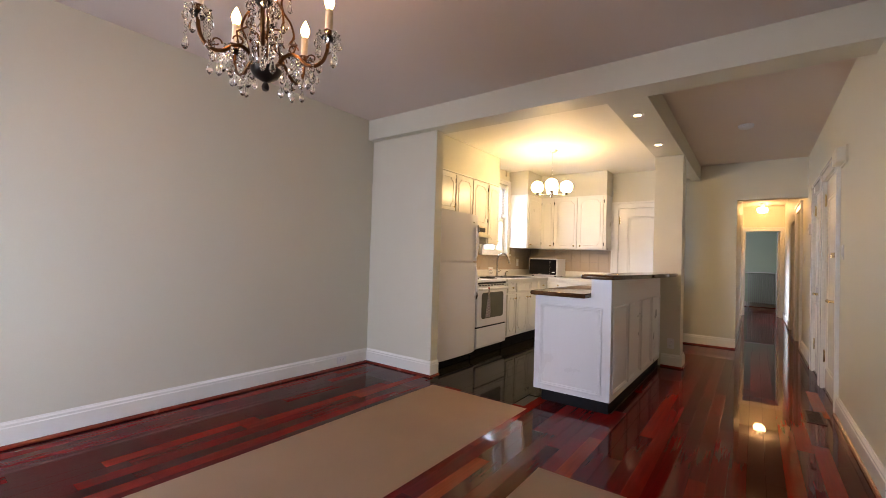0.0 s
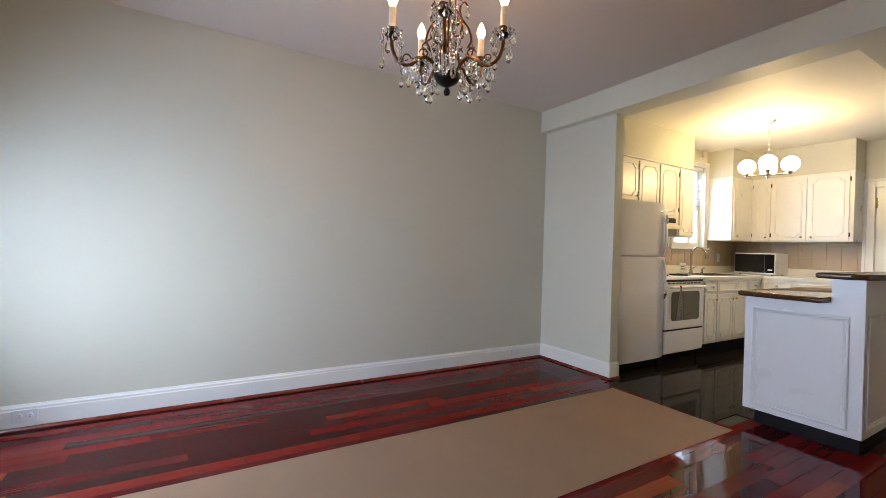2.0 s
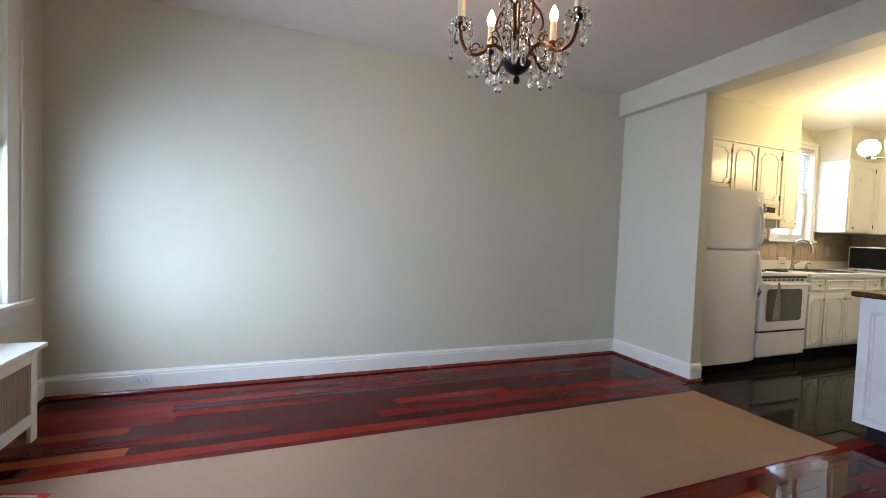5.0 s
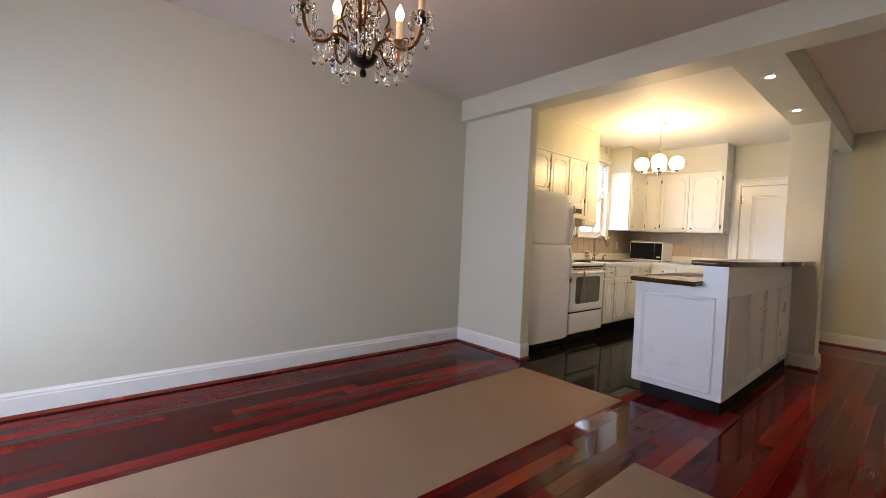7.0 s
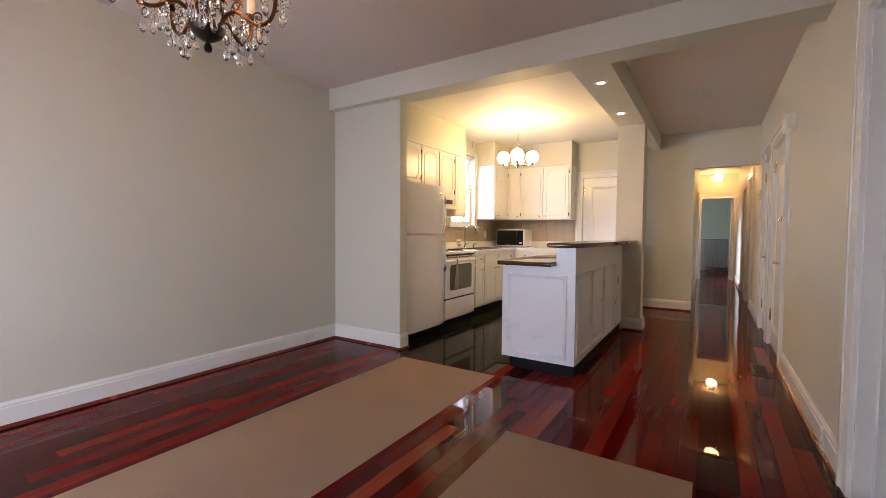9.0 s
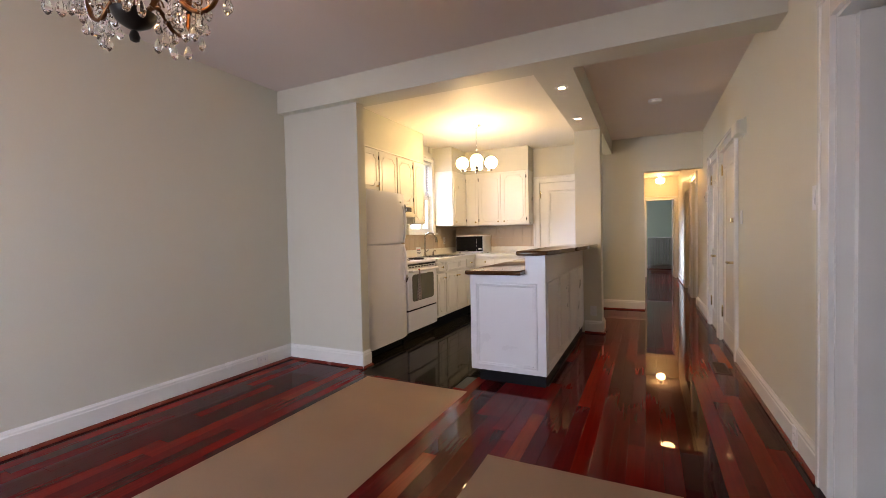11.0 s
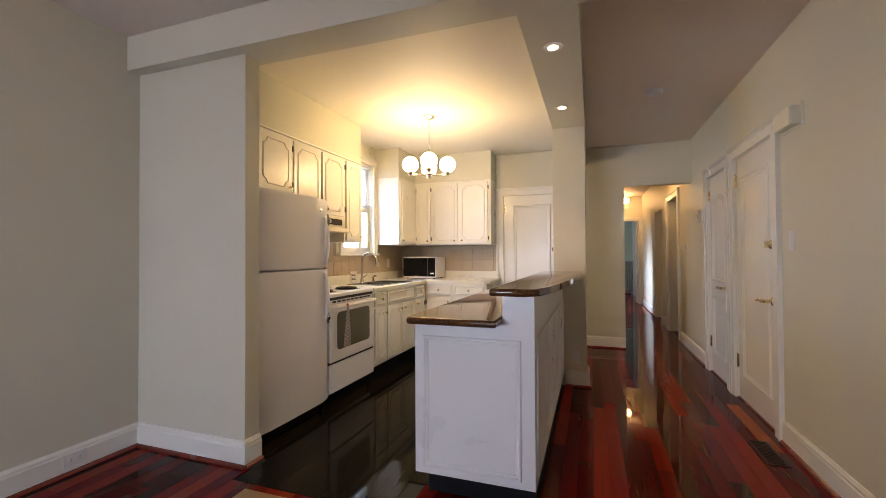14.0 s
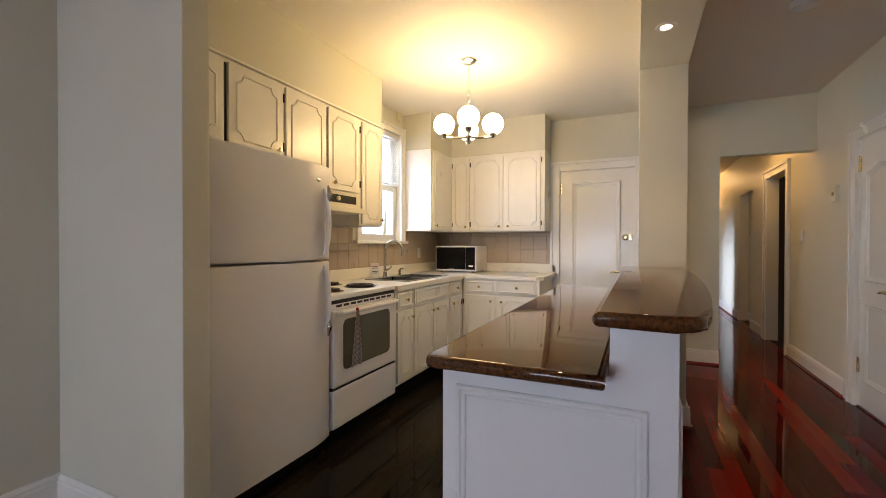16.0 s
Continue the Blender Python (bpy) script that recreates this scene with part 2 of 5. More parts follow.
appliance_white = material("appliance_white", (0.74, 0.725, 0.735), 0.34, vary=0.012, scale=3, fine=420, bump=0.004, rough_vary=0.03)
cream_plastic = material("cream_plastic", (0.66, 0.62, 0.50), 0.4, vary=0.03, scale=8, bump=0.01)
white_plastic = material("white_plastic", (0.66, 0.66, 0.66), 0.35, vary=0.02, scale=8, bump=0.01)
laminate_white = material("laminate_white", (0.72, 0.70, 0.63), 0.30, vary=0.04, scale=9, fine=300, bump=0.01)
shoe_wood = material("shoe_wood", (0.16, 0.022, 0.014), 0.25, vary=0.35, scale=5, fine=60, bump=0.02, coat=0.3)
black_kick = material("black_kick", (0.008, 0.008, 0.010), 0.45, vary=0.3, scale=6, bump=0.02)
black_gloss = material("black_gloss", (0.008, 0.008, 0.009), 0.08, vary=0.2, scale=5, bump=0.0, rough_vary=0.02)
# near-black that paints shade into gaps and hollows; also print and underlay
dark_gap = material("dark_gap", (0.015, 0.013, 0.012), 0.7, vary=0.2, scale=8, bump=0.0)
oven_glass = material("oven_glass", (0.13, 0.13, 0.105), 0.10, vary=0.1, scale=4, bump=0.0, rough_vary=0.03)
kraft = material("kraft_paper", (0.53, 0.352, 0.232), 0.75, vary=0.07, scale=2.5, fine=220, bump=0.05)
steel = material("steel", (0.50, 0.49, 0.47), 0.22, 1.0, vary=0.05, scale=12, fine=200, bump=0.01)
sink_steel = material("sink_steel", (0.22, 0.22, 0.21), 0.3, 1.0, vary=0.08, scale=10, fine=200, bump=0.01)
chrome = material("chrome", (0.75, 0.75, 0.74), 0.12, 1.0, vary=0.03, scale=12, bump=0.0, rough_vary=0.04)
brass = material("brass", (0.74, 0.61, 0.38), 0.20, 1.0, vary=0.08, scale=20, bump=0.01)
old_brass = material("old_brass", (0.15, 0.066, 0.028), 0.33, 1.0, vary=0.35, scale=30, fine=150, bump=0.04)
black_iron = material("black_iron", (0.02, 0.016, 0.013), 0.35, 0.6, vary=0.3, scale=25, bump=0.04)
grout = material("grout", (0.33, 0.265, 0.195), 0.8, vary=0.05, scale=20, bump=0.04)
tile_beige = material("tile_beige", (0.43, 0.34, 0.25), 0.30, vary=0.035, scale=5, fine=90, bump=0.015, per_object=1.0)
cloth = material("towel_cloth", (0.60, 0.55, 0.53), 0.9, vary=0.10, scale=12, fine=400, bump=0.12)
cloth_stripe = material("towel_stripe", (0.40, 0.33, 0.34), 0.9, vary=0.10, scale=12, fine=400, bump=0.12)
candle_white = material("candle_sleeve", (0.72, 0.66, 0.56), 0.45, vary=0.04, scale=20, bump=0.01)
black_gloss.node_tree.nodes["Principled BSDF"].inputs["Specular IOR Level"].default_value = 0.2
black_kick.node_tree.nodes["Principled BSDF"].inputs["Specular IOR Level"].default_value = 0.12
brick_far = material("brick_far", (0.30, 0.14, 0.09), 0.9, vary=0.25, scale=9, fine=60, bump=0.1)
ground_far = material("ground_far", (0.10, 0.11, 0.06), 0.95, vary=0.25, scale=2, fine=30, bump=0.1)
radiator_white = material("radiator_white", (0.46, 0.47, 0.40), 0.4, vary=0.05, scale=6, bump=0.02)
# dark brown that paints the dimness of the room off the hall into its walls
unlit_room_shade = material("unlit_room_shade", (0.09, 0.05, 0.028), 0.5, vary=0.15, scale=4, bump=0.03)
vent_brown = material("vent_brown", (0.030, 0.006, 0.005), 0.55, 0.0, vary=0.2, scale=10, bump=0.02)
cane_mesh = material("cane_mesh", (0.42, 0.36, 0.27), 0.6, vary=0.12, scale=20, bump=0.05)
red_print = material("red_print", (0.55, 0.02, 0.03), 0.5, vary=0.05, scale=20, bump=0.0)
yellow_print = material("yellow_print", (0.75, 0.45, 0.03), 0.5, vary=0.05, scale=20, bump=0.0)
granite_brown = granite("granite_brown")
crystal = clear_glass("crystal", (1.0, 1.0, 1.0), 0.0, 1.6)
pane_glass = clear_glass("pane_glass", (0.98, 1.0, 0.99), 0.0, 1.05)
globe_glow = glow("globe_glow", (1.0, 0.80, 0.43), GLOBE)
pot_glow = glow("pot_glow", (1.0, 0.74, 0.42), POT)
bulb_glow = glow("bulb_glow", (1.0, 0.57, 0.22), BULB)
pale_sky = glow("pale_sky", (0.80, 0.92, 1.0), 1.6)
hall_glow = glow("hall_glow", (1.0, 0.66, 0.30), HALLGLOW)
cherry_floor = wood_floor("cherry_floor", [(0.0, (0.034, 0.0006, 0.0015)), (0.3, (0.068, 0.0011, 0.0018)), (0.6, (0.110, 0.0022, 0.0023)), (0.8, (0.160, 0.0050, 0.0032)), (0.94, (0.19, 0.0100, 0.0050)), (0.98, (0.22, 0.028, 0.011)), (1.0, (0.30, 0.076, 0.028))], 0.026, 0.0)
dark_floor = wood_floor("dark_floor", [(0.0, (0.006, 0.005, 0.004)), (0.5, (0.011, 0.009, 0.006)), (1.0, (0.018, 0.013, 0.008))], 0.055, 0.0)
dark_floor.node_tree.nodes["Principled BSDF"].inputs["Specular IOR Level"].default_value = 0.065

# ---- the large structure ----
CEIL = 2.585
KC = 2.54                                   # kitchen ceiling, a little lower
XW, XE, YS, YH = -3.01, 0.88, -1.27, 7.21   # living room: west wall, east wall, south wall, wall with the hall opening
KX, KY = -2.84, 6.97                        # kitchen: west wall, back wall
SOUTH_WIN = (-2.60, -0.90, 0.675, 2.36)
KITCHEN_WIN = (5.38, 6.06, 1.23, 2.31)


def setting(name, bm, mat, label, category):
    return tagged(part(name, bm, mat), label, category, kind="structure")


bm = bmesh.new()
bm.faces.new([bm.verts.new(p) for p in ((-14.0, -9.0, -3.0), (10.0, -9.0, -3.0), (10.0, -9.0, 9.0), (-14.0, -9.0, 9.0))])
setting("backdrop", bm, pale_sky, "pale hazy daylight beyond the window", "backdrop")
setting("wall_west", boxes((XW - 0.14, XW, YS - 0.14, 3.41, 0, CEIL)), wall_paint, "long plain wall in pale grey-beige paint", "wall")
x0, x1, z0, z1 = SOUTH_WIN
setting("wall_south", boxes((XW, x0, YS - 0.14, YS, 0, CEIL), (x1, XE + 0.12, YS - 0.14, YS, 0, CEIL), (x0, x1, YS - 0.14, YS, 0, z0), (x0, x1, YS - 0.14, YS, z1, CEIL)), wall_paint, "pale grey-beige wall with the tall window", "wall")
setting("wall_stub", boxes((XW, -2.14, 3.30, 3.41, 0, CEIL), bevel=0.004), wall_paint, "short pale wall beside the refrigerator", "wall")
y0, y1, z0, z1 = KITCHEN_WIN
setting("wall_kitchen_west", boxes((KX - 0.16, KX, 3.41, y0, 0, CEIL), (KX - 0.16, KX, y1, KY + 0.12, 0, CEIL), (KX - 0.16, KX, y0, y1, 0, z0), (KX - 0.16, KX, y0, y1, z1, CEIL)), wall_paint, "cream kitchen wall with the window over the sink", "wall")
DOORK = (-1.37, -0.63, 1.985)
setting("wall_kitchen_back", boxes((KX, DOORK[0], KY, KY + 0.12, 0, CEIL), (DOORK[1], -0.55, KY, KY + 0.12, 0, CEIL), (DOORK[0], DOORK[1], KY, KY + 0.12, DOORK[2], CEIL)), wall_paint, "cream back wall of the kitchen", "wall")
setting("wall_hall_opening", boxes((-0.55, 0.132, YH, YH + 0.12, 0, CEIL), (0.132, XE, YH, YH + 0.12, 2.065, CEIL), (-0.55, -0.53, KY + 0.12, YH, 0, CEIL)), wall_paint, "pale wall with the opening to the hall", "wall")
# east wall: living room door, entrance door, closet door, hall doorway
E_DOORS = [(1.74, 2.56, 2.05), (4.745, 5.565, 1.99), (5.785, 6.405, 1.975), (8.02, 8.80, 2.02), (9.55, 10.33, 1.98)]
rows, y = [], YS
for a, b, top in E_DOORS:
    rows += [(XE, XE + 0.12, y, a, 0, CEIL), (XE, XE + 0.12, a, b, top, CEIL)]
    y = b
rows.append((XE, XE + 0.12, y, 15.4, 0, CEIL))
setting("wall_east", boxes(*rows), wall_paint, "long pale wall with the doors", "wall")
# opening from 11.05 to 12.2 is added to let the side-room beam through
setting("wall_hall_west", boxes((-0.02, 0.10, YH + 0.12, 11.05, 0, CEIL), (-0.02, 0.10, 12.2, 12.6, 0, CEIL), (-0.02, 0.10, 11.05, 12.2, 2.05, CEIL)), wall_paint, "cream wall along the hall", "wall")
HD = (0.15, 0.80, 2.0)
setting("wall_hall_end", boxes((0.10, HD[0], 12.5, 12.6, 0, CEIL), (HD[1], XE, 12.5, 12.6, 0, CEIL), (HD[0], HD[1], 12.5, 12.6, HD[2], CEIL)), wall_paint, "cream wall at the end of the hall", "wall")
setting("wall_bedroom", boxes((-1.2, XE, 15.3, 15.4, 0, CEIL), (-1.3, -1.2, 12.6, 13.3, 0, CEIL), (-1.3, -1.2, 14.7, 15.4, 0, CEIL), (-1.3, -1.2, 13.3, 14.7, 0, 0.8), (-1.3, -1.2, 13.3, 14.7, 2.2, CEIL), (-1.2, -0.02, 12.5, 12.6, 0, CEIL)), teal_paint, "pale teal bedroom wall", "wall")
# added room out of view, built round the beam
setting("wall_side_room", boxes((-2.1, -0.02, 10.7, 10.8, 0, CEIL), (-2.1, -0.02, 12.38, 12.48, 0, CEIL), (-2.1, -2.0, 10.8, 11.1, 0, CEIL), (-2.1, -2.0, 12.1, 12.38, 0, CEIL), (-2.1, -2.0, 11.1, 12.1, 0, 0.7), (-2.1, -2.0, 11.1, 12.1, 2.25, CEIL)), wall_paint, "plain wall of an added side room, out of view", "wall")
# these walls carry the doorway's darkness in their colour
setting("wall_dark_room", boxes((XE + 0.12, XE + 1.3, 7.85, 7.97, 0, CEIL), (XE + 0.12, XE + 1.3, 8.9, 9.02, 0, CEIL), (XE + 1.3, XE + 1.42, 7.85, 9.02, 0, CEIL)), unlit_room_shade, "walls of the room off the hall, its darkness painted in as brown", "wall")
setting("wall_alcove", boxes((XE + 0.123, XE + 0.22, 9.45, 10.43, 0, CEIL)), wall_paint, "cream back of a shallow hall recess", "wall")
setting("wall_closet_backs", boxes((XE + 0.13, XE + 0.2, 2.75, 7.0, 0, CEIL)), wall_paint, "plain wall behind the closed doors", "wall")
setting("wall_next_room", boxes((XE + 0.12, XE + 1.45, 2.63, 2.745, 0, CEIL), (XE + 0.12, XE + 1.45, 0.9, 1.0, 0, CEIL), (XE + 1.33, XE + 1.45, 1.0, 2.63, 0, CEIL)), wall_paint, "plain wall of the next room", "wall")
setting("ceiling", boxes((XW - 0.14, XE + 1.45, YS - 0.14, 15.4, CEIL, CEIL + 0.12)), ceiling_floor_bounce, "flat off-white ceiling with the red floor bounce in its colour", "ceiling")
setting("beam", boxes((XW, XE, 3.22, 3.45, 2.37, CEIL), bevel=0.004), wall_paint, "wide boxed beam between living room and kitchen", "beam")
setting("soffit", boxes((-0.60, -0.31, 3.45, KY, 2.372, CEIL), (-0.43, -0.31, KY, YH, 2.372, CEIL), bevel=0.004), wall_paint, "boxed soffit with recessed lights", "beam")
setting("column", boxes((-0.60, -0.313, 5.43, 5.65, 0, 2.372), bevel=0.004), wall_paint, "square pale column at the end of the breakfast bar", "column")
setting("ceiling_kitchen", boxes((KX, -0.60, 3.45, KY, KC, CEIL)), kitchen_ceiling_lit, "flat off-white kitchen ceiling with the lamp brightness in its colour", "ceiling")
setting("bulkhead_west", boxes((KX, -2.515, 3.45, 5.222, 2.152, KC)), wall_paint, "boxed bulkhead above the wall cabinets", "bulkhead")
setting("bulkhead_back", boxes((KX, -2.515, 6.13, KY, 2.172, KC), (-2.515, -1.47, 6.655, KY, 2.172, KC)), wall_paint, "boxed bulkhead above the corner cabinets", "bulkhead")
setting("subfloor", boxes((XW - 0.14, XE + 1.45, YS - 0.14, 15.4, -0.15, -0.014)), dark_gap, "dark base under the planks", "floor")


def baseboard(name, a, b, out, h=0.146):
    """A tall board with a moulded cap and a stained shoe along the floor, from a to b; out is the way into the room."""
    a, b, out = Vector((*a, 0)), Vector((*b, 0)), Vector((*out, 0))
    def run(profile, nm, mat):
        bm = bmesh.new()
        ends = []
        for p in (a, b):
            ends.append([bm.verts.new(p + out * d + Vector((0, 0, z))) for d, z in profile])
        n = len(profile)
        for i in range(n):
            j = (i + 1) % n
            bm.faces.new((ends[0][i], ends[0][j], ends[1][j], ends[1][i]))
        bm.faces.new(ends[0])
        bm.faces.new(list(reversed(ends[1])))
        return bm
    board = setting(name, run([(0.0, 0.001), (0.02, 0.001), (0.02, h - 0.034), (0.016, h - 0.028), (0.016, h - 0.016), (0.009, h - 0.006), (0.007, h), (0.0, h)], name, white_trim), white_trim, "tall white moulded baseboard", "baseboard")
    part("shoe_moulding", run([(0.02, 0.0005), (0.038, 0.0005), (0.037, 0.008), (0.031, 0.017), (0.02, 0.02)], name, shoe_wood), shoe_wood, board, "red-stained quarter round")
    return board


baseboard("baseboard_1", (XW, YS), (XW, 3.30), (1, 0))
baseboard("baseboard_2", (XW + 0.02, 3.30), (-2.121, 3.30), (0, -1))
baseboard("baseboard_3", (-2.14, 3.281), (-2.14, 3.41), (1, 0))
baseboard("baseboard_4", (-0.50, 5.43), (-0.291, 5.43), (0, -1))
baseboard("baseboard_5", (-0.31, 5.411), (-0.31, 5.65), (1, 0))
baseboard("baseboard_6", (-0.53, YH), (0.132, YH), (0, -1))
baseboard("baseboard_7", (XE, 2.675), (XE, 4.635), (-1, 0))
baseboard("baseboard_8", (XE, 6.565), (XE, 7.92), (-1, 0))
baseboard("baseboard_9", (XE, YS), (XE, 1.62), (-1, 0))
baseboard("baseboard_10", (XE, 8.90), (XE, 9.55), (-1, 0))
baseboard("baseboard_11", (XE, 10.33), (XE, 12.5), (-1, 0))
baseboard("baseboard_15", (XE + 0.123, 9.555), (XE + 0.123, 10.325), (-1, 0))
baseboard("baseboard_12", (XW + 0.02, YS), (XE - 0.02, YS), (0, 1))
baseboard("baseboard_13", (0.10, YH + 0.12), (0.10, 11.0), (1, 0))
baseboard("baseboard_14", (-1.2, 15.3), (XE, 15.3), (0, -1))


def casing(name, m, w, h, depth=0.022, width=0.10):
    """Door or window trim round an opening w by h; local x across, y out, z up."""
    bm = bmesh.new()
    for x in (-width, w):
        box(bm, x, x + width, 0, depth, 0, h + width, bevel=0.003)
        box(bm, x + (0 if x < 0 else width - 0.03), x + (0.03 if x < 0 else width), depth, depth + 0.008, 0, h + width, bevel=0.003)
    box(bm, 0, w, 0, depth, h, h + width, bevel=0.003)
    box(bm, -width - 0.004, w + width + 0.004, 0, depth + 0.012, h + width - 0.03, h + width, bevel=0.003)
    bmesh.ops.transform(bm, matrix=m, verts=bm.verts)
    return bm


# ---- doors in the east wall ----
def lever_set(parent, m, back=False):
    """A brass lever on a round rose."""
    bm = bmesh.new()
    turn = Matrix.Rotation(radians(-90), 3, "X")
    lathe(bm, [(0.026, 0), (0.026, 0.006), (0.018, 0.012), (0.010, 0.016), (0.009, 0.045)], seg=16, m=turn)
    s = -1 if back else 1
    tube(bm, [(0, 0.045, 0), (0.02 * s, 0.050, 0.0), (0.06 * s, 0.050, 0.004), (0.10 * s, 0.048, -0.002), (0.115 * s, 0.047, -0.006)], [0.010, 0.010, 0.008, 0.008, 0.006], 10)
    bmesh.ops.transform(bm, matrix=m @ Matrix.Scale(1.22, 4), verts=bm.verts)
    smooth(part("lever_handle", bm, brass, parent, "polished brass lever"))


def hinge(parent, m):
    bm = bmesh.new()
    box(bm, -0.012, 0.012, 0, 0.004, -0.05, 0.05, bevel=0.001)
    tube(bm, [(0.0, 0.008, -0.055), (0.0, 0.008, 0.055)], 0.007, 8)
    ball(bm, (0, 0.008, 0.06), 0.007, 8, 6)
    bmesh.ops.transform(bm, matrix=m, verts=bm.verts)
    part("hinge", bm, brass, parent, "brass hinge")


def ring_moulding(bm, path, profile):
    """A mitred moulding round a closed path of (x, z); profile rows are (inset, height) over the face at y = 0."""
    n = len(path)
    if sum(path[i][0] * path[(i + 1) % n][1] - path[(i + 1) % n][0] * path[i][1] for i in range(n)) < 0:
        path = list(reversed(path))
    pts = [Vector(p) for p in path]
    steps = []
    for i in range(n):
        a, b = (pts[i] - pts[i - 1]).normalized(), (pts[(i + 1) % n] - pts[i]).normalized()
        na, nb = Vector((-a.y, a.x)), Vector((-b.y, b.x))
        mid = (na + nb).normalized()
        steps.append(mid / max(0.3, mid.dot(na)))
    rings = [[bm.verts.new((p.x + s.x * d, h, p.y + s.y * d)) for p, s in zip(pts, steps)] for d, h in profile]
    for a, b in zip(rings, rings[1:] + rings[:1]):
        for i in range(n):
            j = (i + 1) % n
            bm.faces.new((a[i], a[j], b[j], b[i]))
    return bm


DOOR_MOULD = [(0.0, -0.001), (0.0, 0.006), (0.006, 0.013), (0.014, 0.014), (0.020, 0.009), (0.032, 0.007), (0.040, 0.002), (0.042, -0.001)]
BAR_MOULD = [(0.0, -0.001), (0.0, 0.007), (0.004, 0.011), (0.012, 0.012), (0.017, 0.007), (0.026, 0.005), (0.030, -0.001)]


def panel_ring(bm, x0, x1, z0, z1, arch=0.0):
    """A raised moulding ring on a door face at local y = 0."""
    pts = [(x0, z0), (x1, z0), (x1, z1)]
    if arch:
        for i in range(1, 12):
            u = i / 12
            pts.append((x1 + (x0 - x1) * u, z1 + arch * (0.5 - 0.5 * math.cos(2 * math.pi * u))))
    pts.append((x0, z1))
    ring_moulding(bm, pts, DOOR_MOULD)


def panel_door(name, m, w, h, panels, label, hand_z, hand_x, dead_z=None, hinge_x=None, casing_w=0.10, arch=0.0, recess=0.012):
    """A closed painted door in its frame: casing, slab, mouldings, fittings. Local x across, y out of the wall, z up."""
    ob = setting(name, casing(name, m, w, h, width=casing_w), white_trim, label, "door")
    bm = bmesh.new()
    box(bm, 0.004, w - 0.004, -recess - 0.04, -recess, 0.012, h - 0.004, bevel=0.002)
    bmesh.ops.transform(bm, matrix=m, verts=bm.verts)
    slab = part("door_slab", bm, white_trim, ob)
    for (a, b, c, d) in panels:
        bm = bmesh.new()
        panel_ring(bm, a, b, c, d, arch=arch if d > h * 0.6 else 0.0)
        bmesh.ops.transform(bm, matrix=m @ Matrix.Translation((0, -recess, 0)), verts=bm.verts)
        smooth(part("panel_moulding", bm, white_trim, slab), 25)
    bm = bmesh.new()
    for a, b in ((-0.002, 0.004), (w - 0.004, w + 0.002)):
        box(bm, a, b, -0.06, -0.0005, 0, h)
    box(bm, 0.004, w - 0.004, -0.06, -0.0005, h - 0.004, h)
    bmesh.ops.transform(bm, matrix=m, verts=bm.verts)
    part("door_jamb", bm, white_trim, ob)
    bm = bmesh.new()
    box(bm, 0.0, w, -0.07, 0.0, 0.0005, 0.010)
    bmesh.ops.transform(bm, matrix=m, verts=bm.verts)
    part("threshold", bm, shoe_wood, ob, "dark stained threshold")
    inward = 1 if hand_x < w / 2 else -1
    if hand_z:
        lever_set(slab, m @ Matrix.Translation((hand_x, -recess, hand_z)), back=inward < 0)
    if dead_z:
        bm = bmesh.new()
        lathe(bm, [(0.026, 0), (0.026, 0.012), (0.016, 0.020), (0.012, 0.026)], seg=16, m=Matrix.Rotation(radians(-90), 3, "X"))
        box(bm, -0.006, 0.006, 0.02, 0.042, -0.018, 0.018, bevel=0.003)
        bmesh.ops.transform(bm, matrix=m @ Matrix.Translation((hand_x, -recess, dead_z)) @ Matrix.Scale(1.2, 4), verts=bm.verts)
        part("deadbolt", bm, brass, slab, "brass deadbolt")
        for zz in (dead_z, hand_z):
            bm = bmesh.new()
            box(bm, hand_x - inward * 0.045 - 0.014, hand_x - inward * 0.045 + 0.014, 0.0, 0.004, zz - 0.03, zz + 0.03, bevel=0.001)
            bmesh.ops.transform(bm, matrix=m @ Matrix.Translation((0, -recess, 0)), verts=bm.verts)
            part("strike_plate", bm, brass, ob, "brass strike plate")
    if hinge_x is not None:
        for zz in (h * 0.155, h * 0.905):
            hinge(ob, m @ Matrix.Translation((hinge_x, -recess + 0.002, zz)))
    return ob


a, b, h = E_DOORS[1]
panel_door("door_1", facing_minus_x(XE, a, 0), b - a, h, [(0.13, b - a - 0.13, 0.20, 1.82)], "closed white entrance door with one moulded panel and brass lever", 0.875, 0.075, 1.26, b - a - 0.01)
a, b, h = E_DOORS[2]
w = b - a
panel_door("door_2", facing_minus_x(XE, a, 0), w, h, [(0.10, w - 0.10, 0.20, 0.78), (0.10, w - 0.10, 0.93, 1.72)], "closed white closet door with two moulded panels", 0.885, 0.06, None, w - 0.01, casing_w=0.10, arch=0.05)
a, b, h = E_DOORS[0]
side_door = setting("door_3", casing("door_3", facing_minus_x(XE, a, 0), b - a, h, width=0.115), white_trim, "white flat door standing open into the next room", "door")
bm = boxes((XE - 0.002, XE + 0.122, b - 0.018, b - 0.001, 0, h), (XE - 0.002, XE + 0.122, a + 0.001, a + 0.018, 0, h), (XE - 0.002, XE + 0.122, a + 0.018, b - 0.018, h - 0.018, h - 0.001), bevel=0.001)
part("door_jamb", bm, white_trim, side_door)
part("door_slab", boxes((XE + 0.055, XE + 0.83, b - 0.056, b - 0.020, 0.012, h - 0.022), bevel=0.002), white_trim, side_door)
w = DOORK[1] - DOORK[0]
panel_door("door_4", facing_minus_y(DOORK[0], KY, 0), w, DOORK[2], [(0.13, w - 0.13, 0.22, DOORK[2] - 0.13)], "closed white back door with one panel and brass knob", 0.915, w - 0.085, 1.27, 0.01)
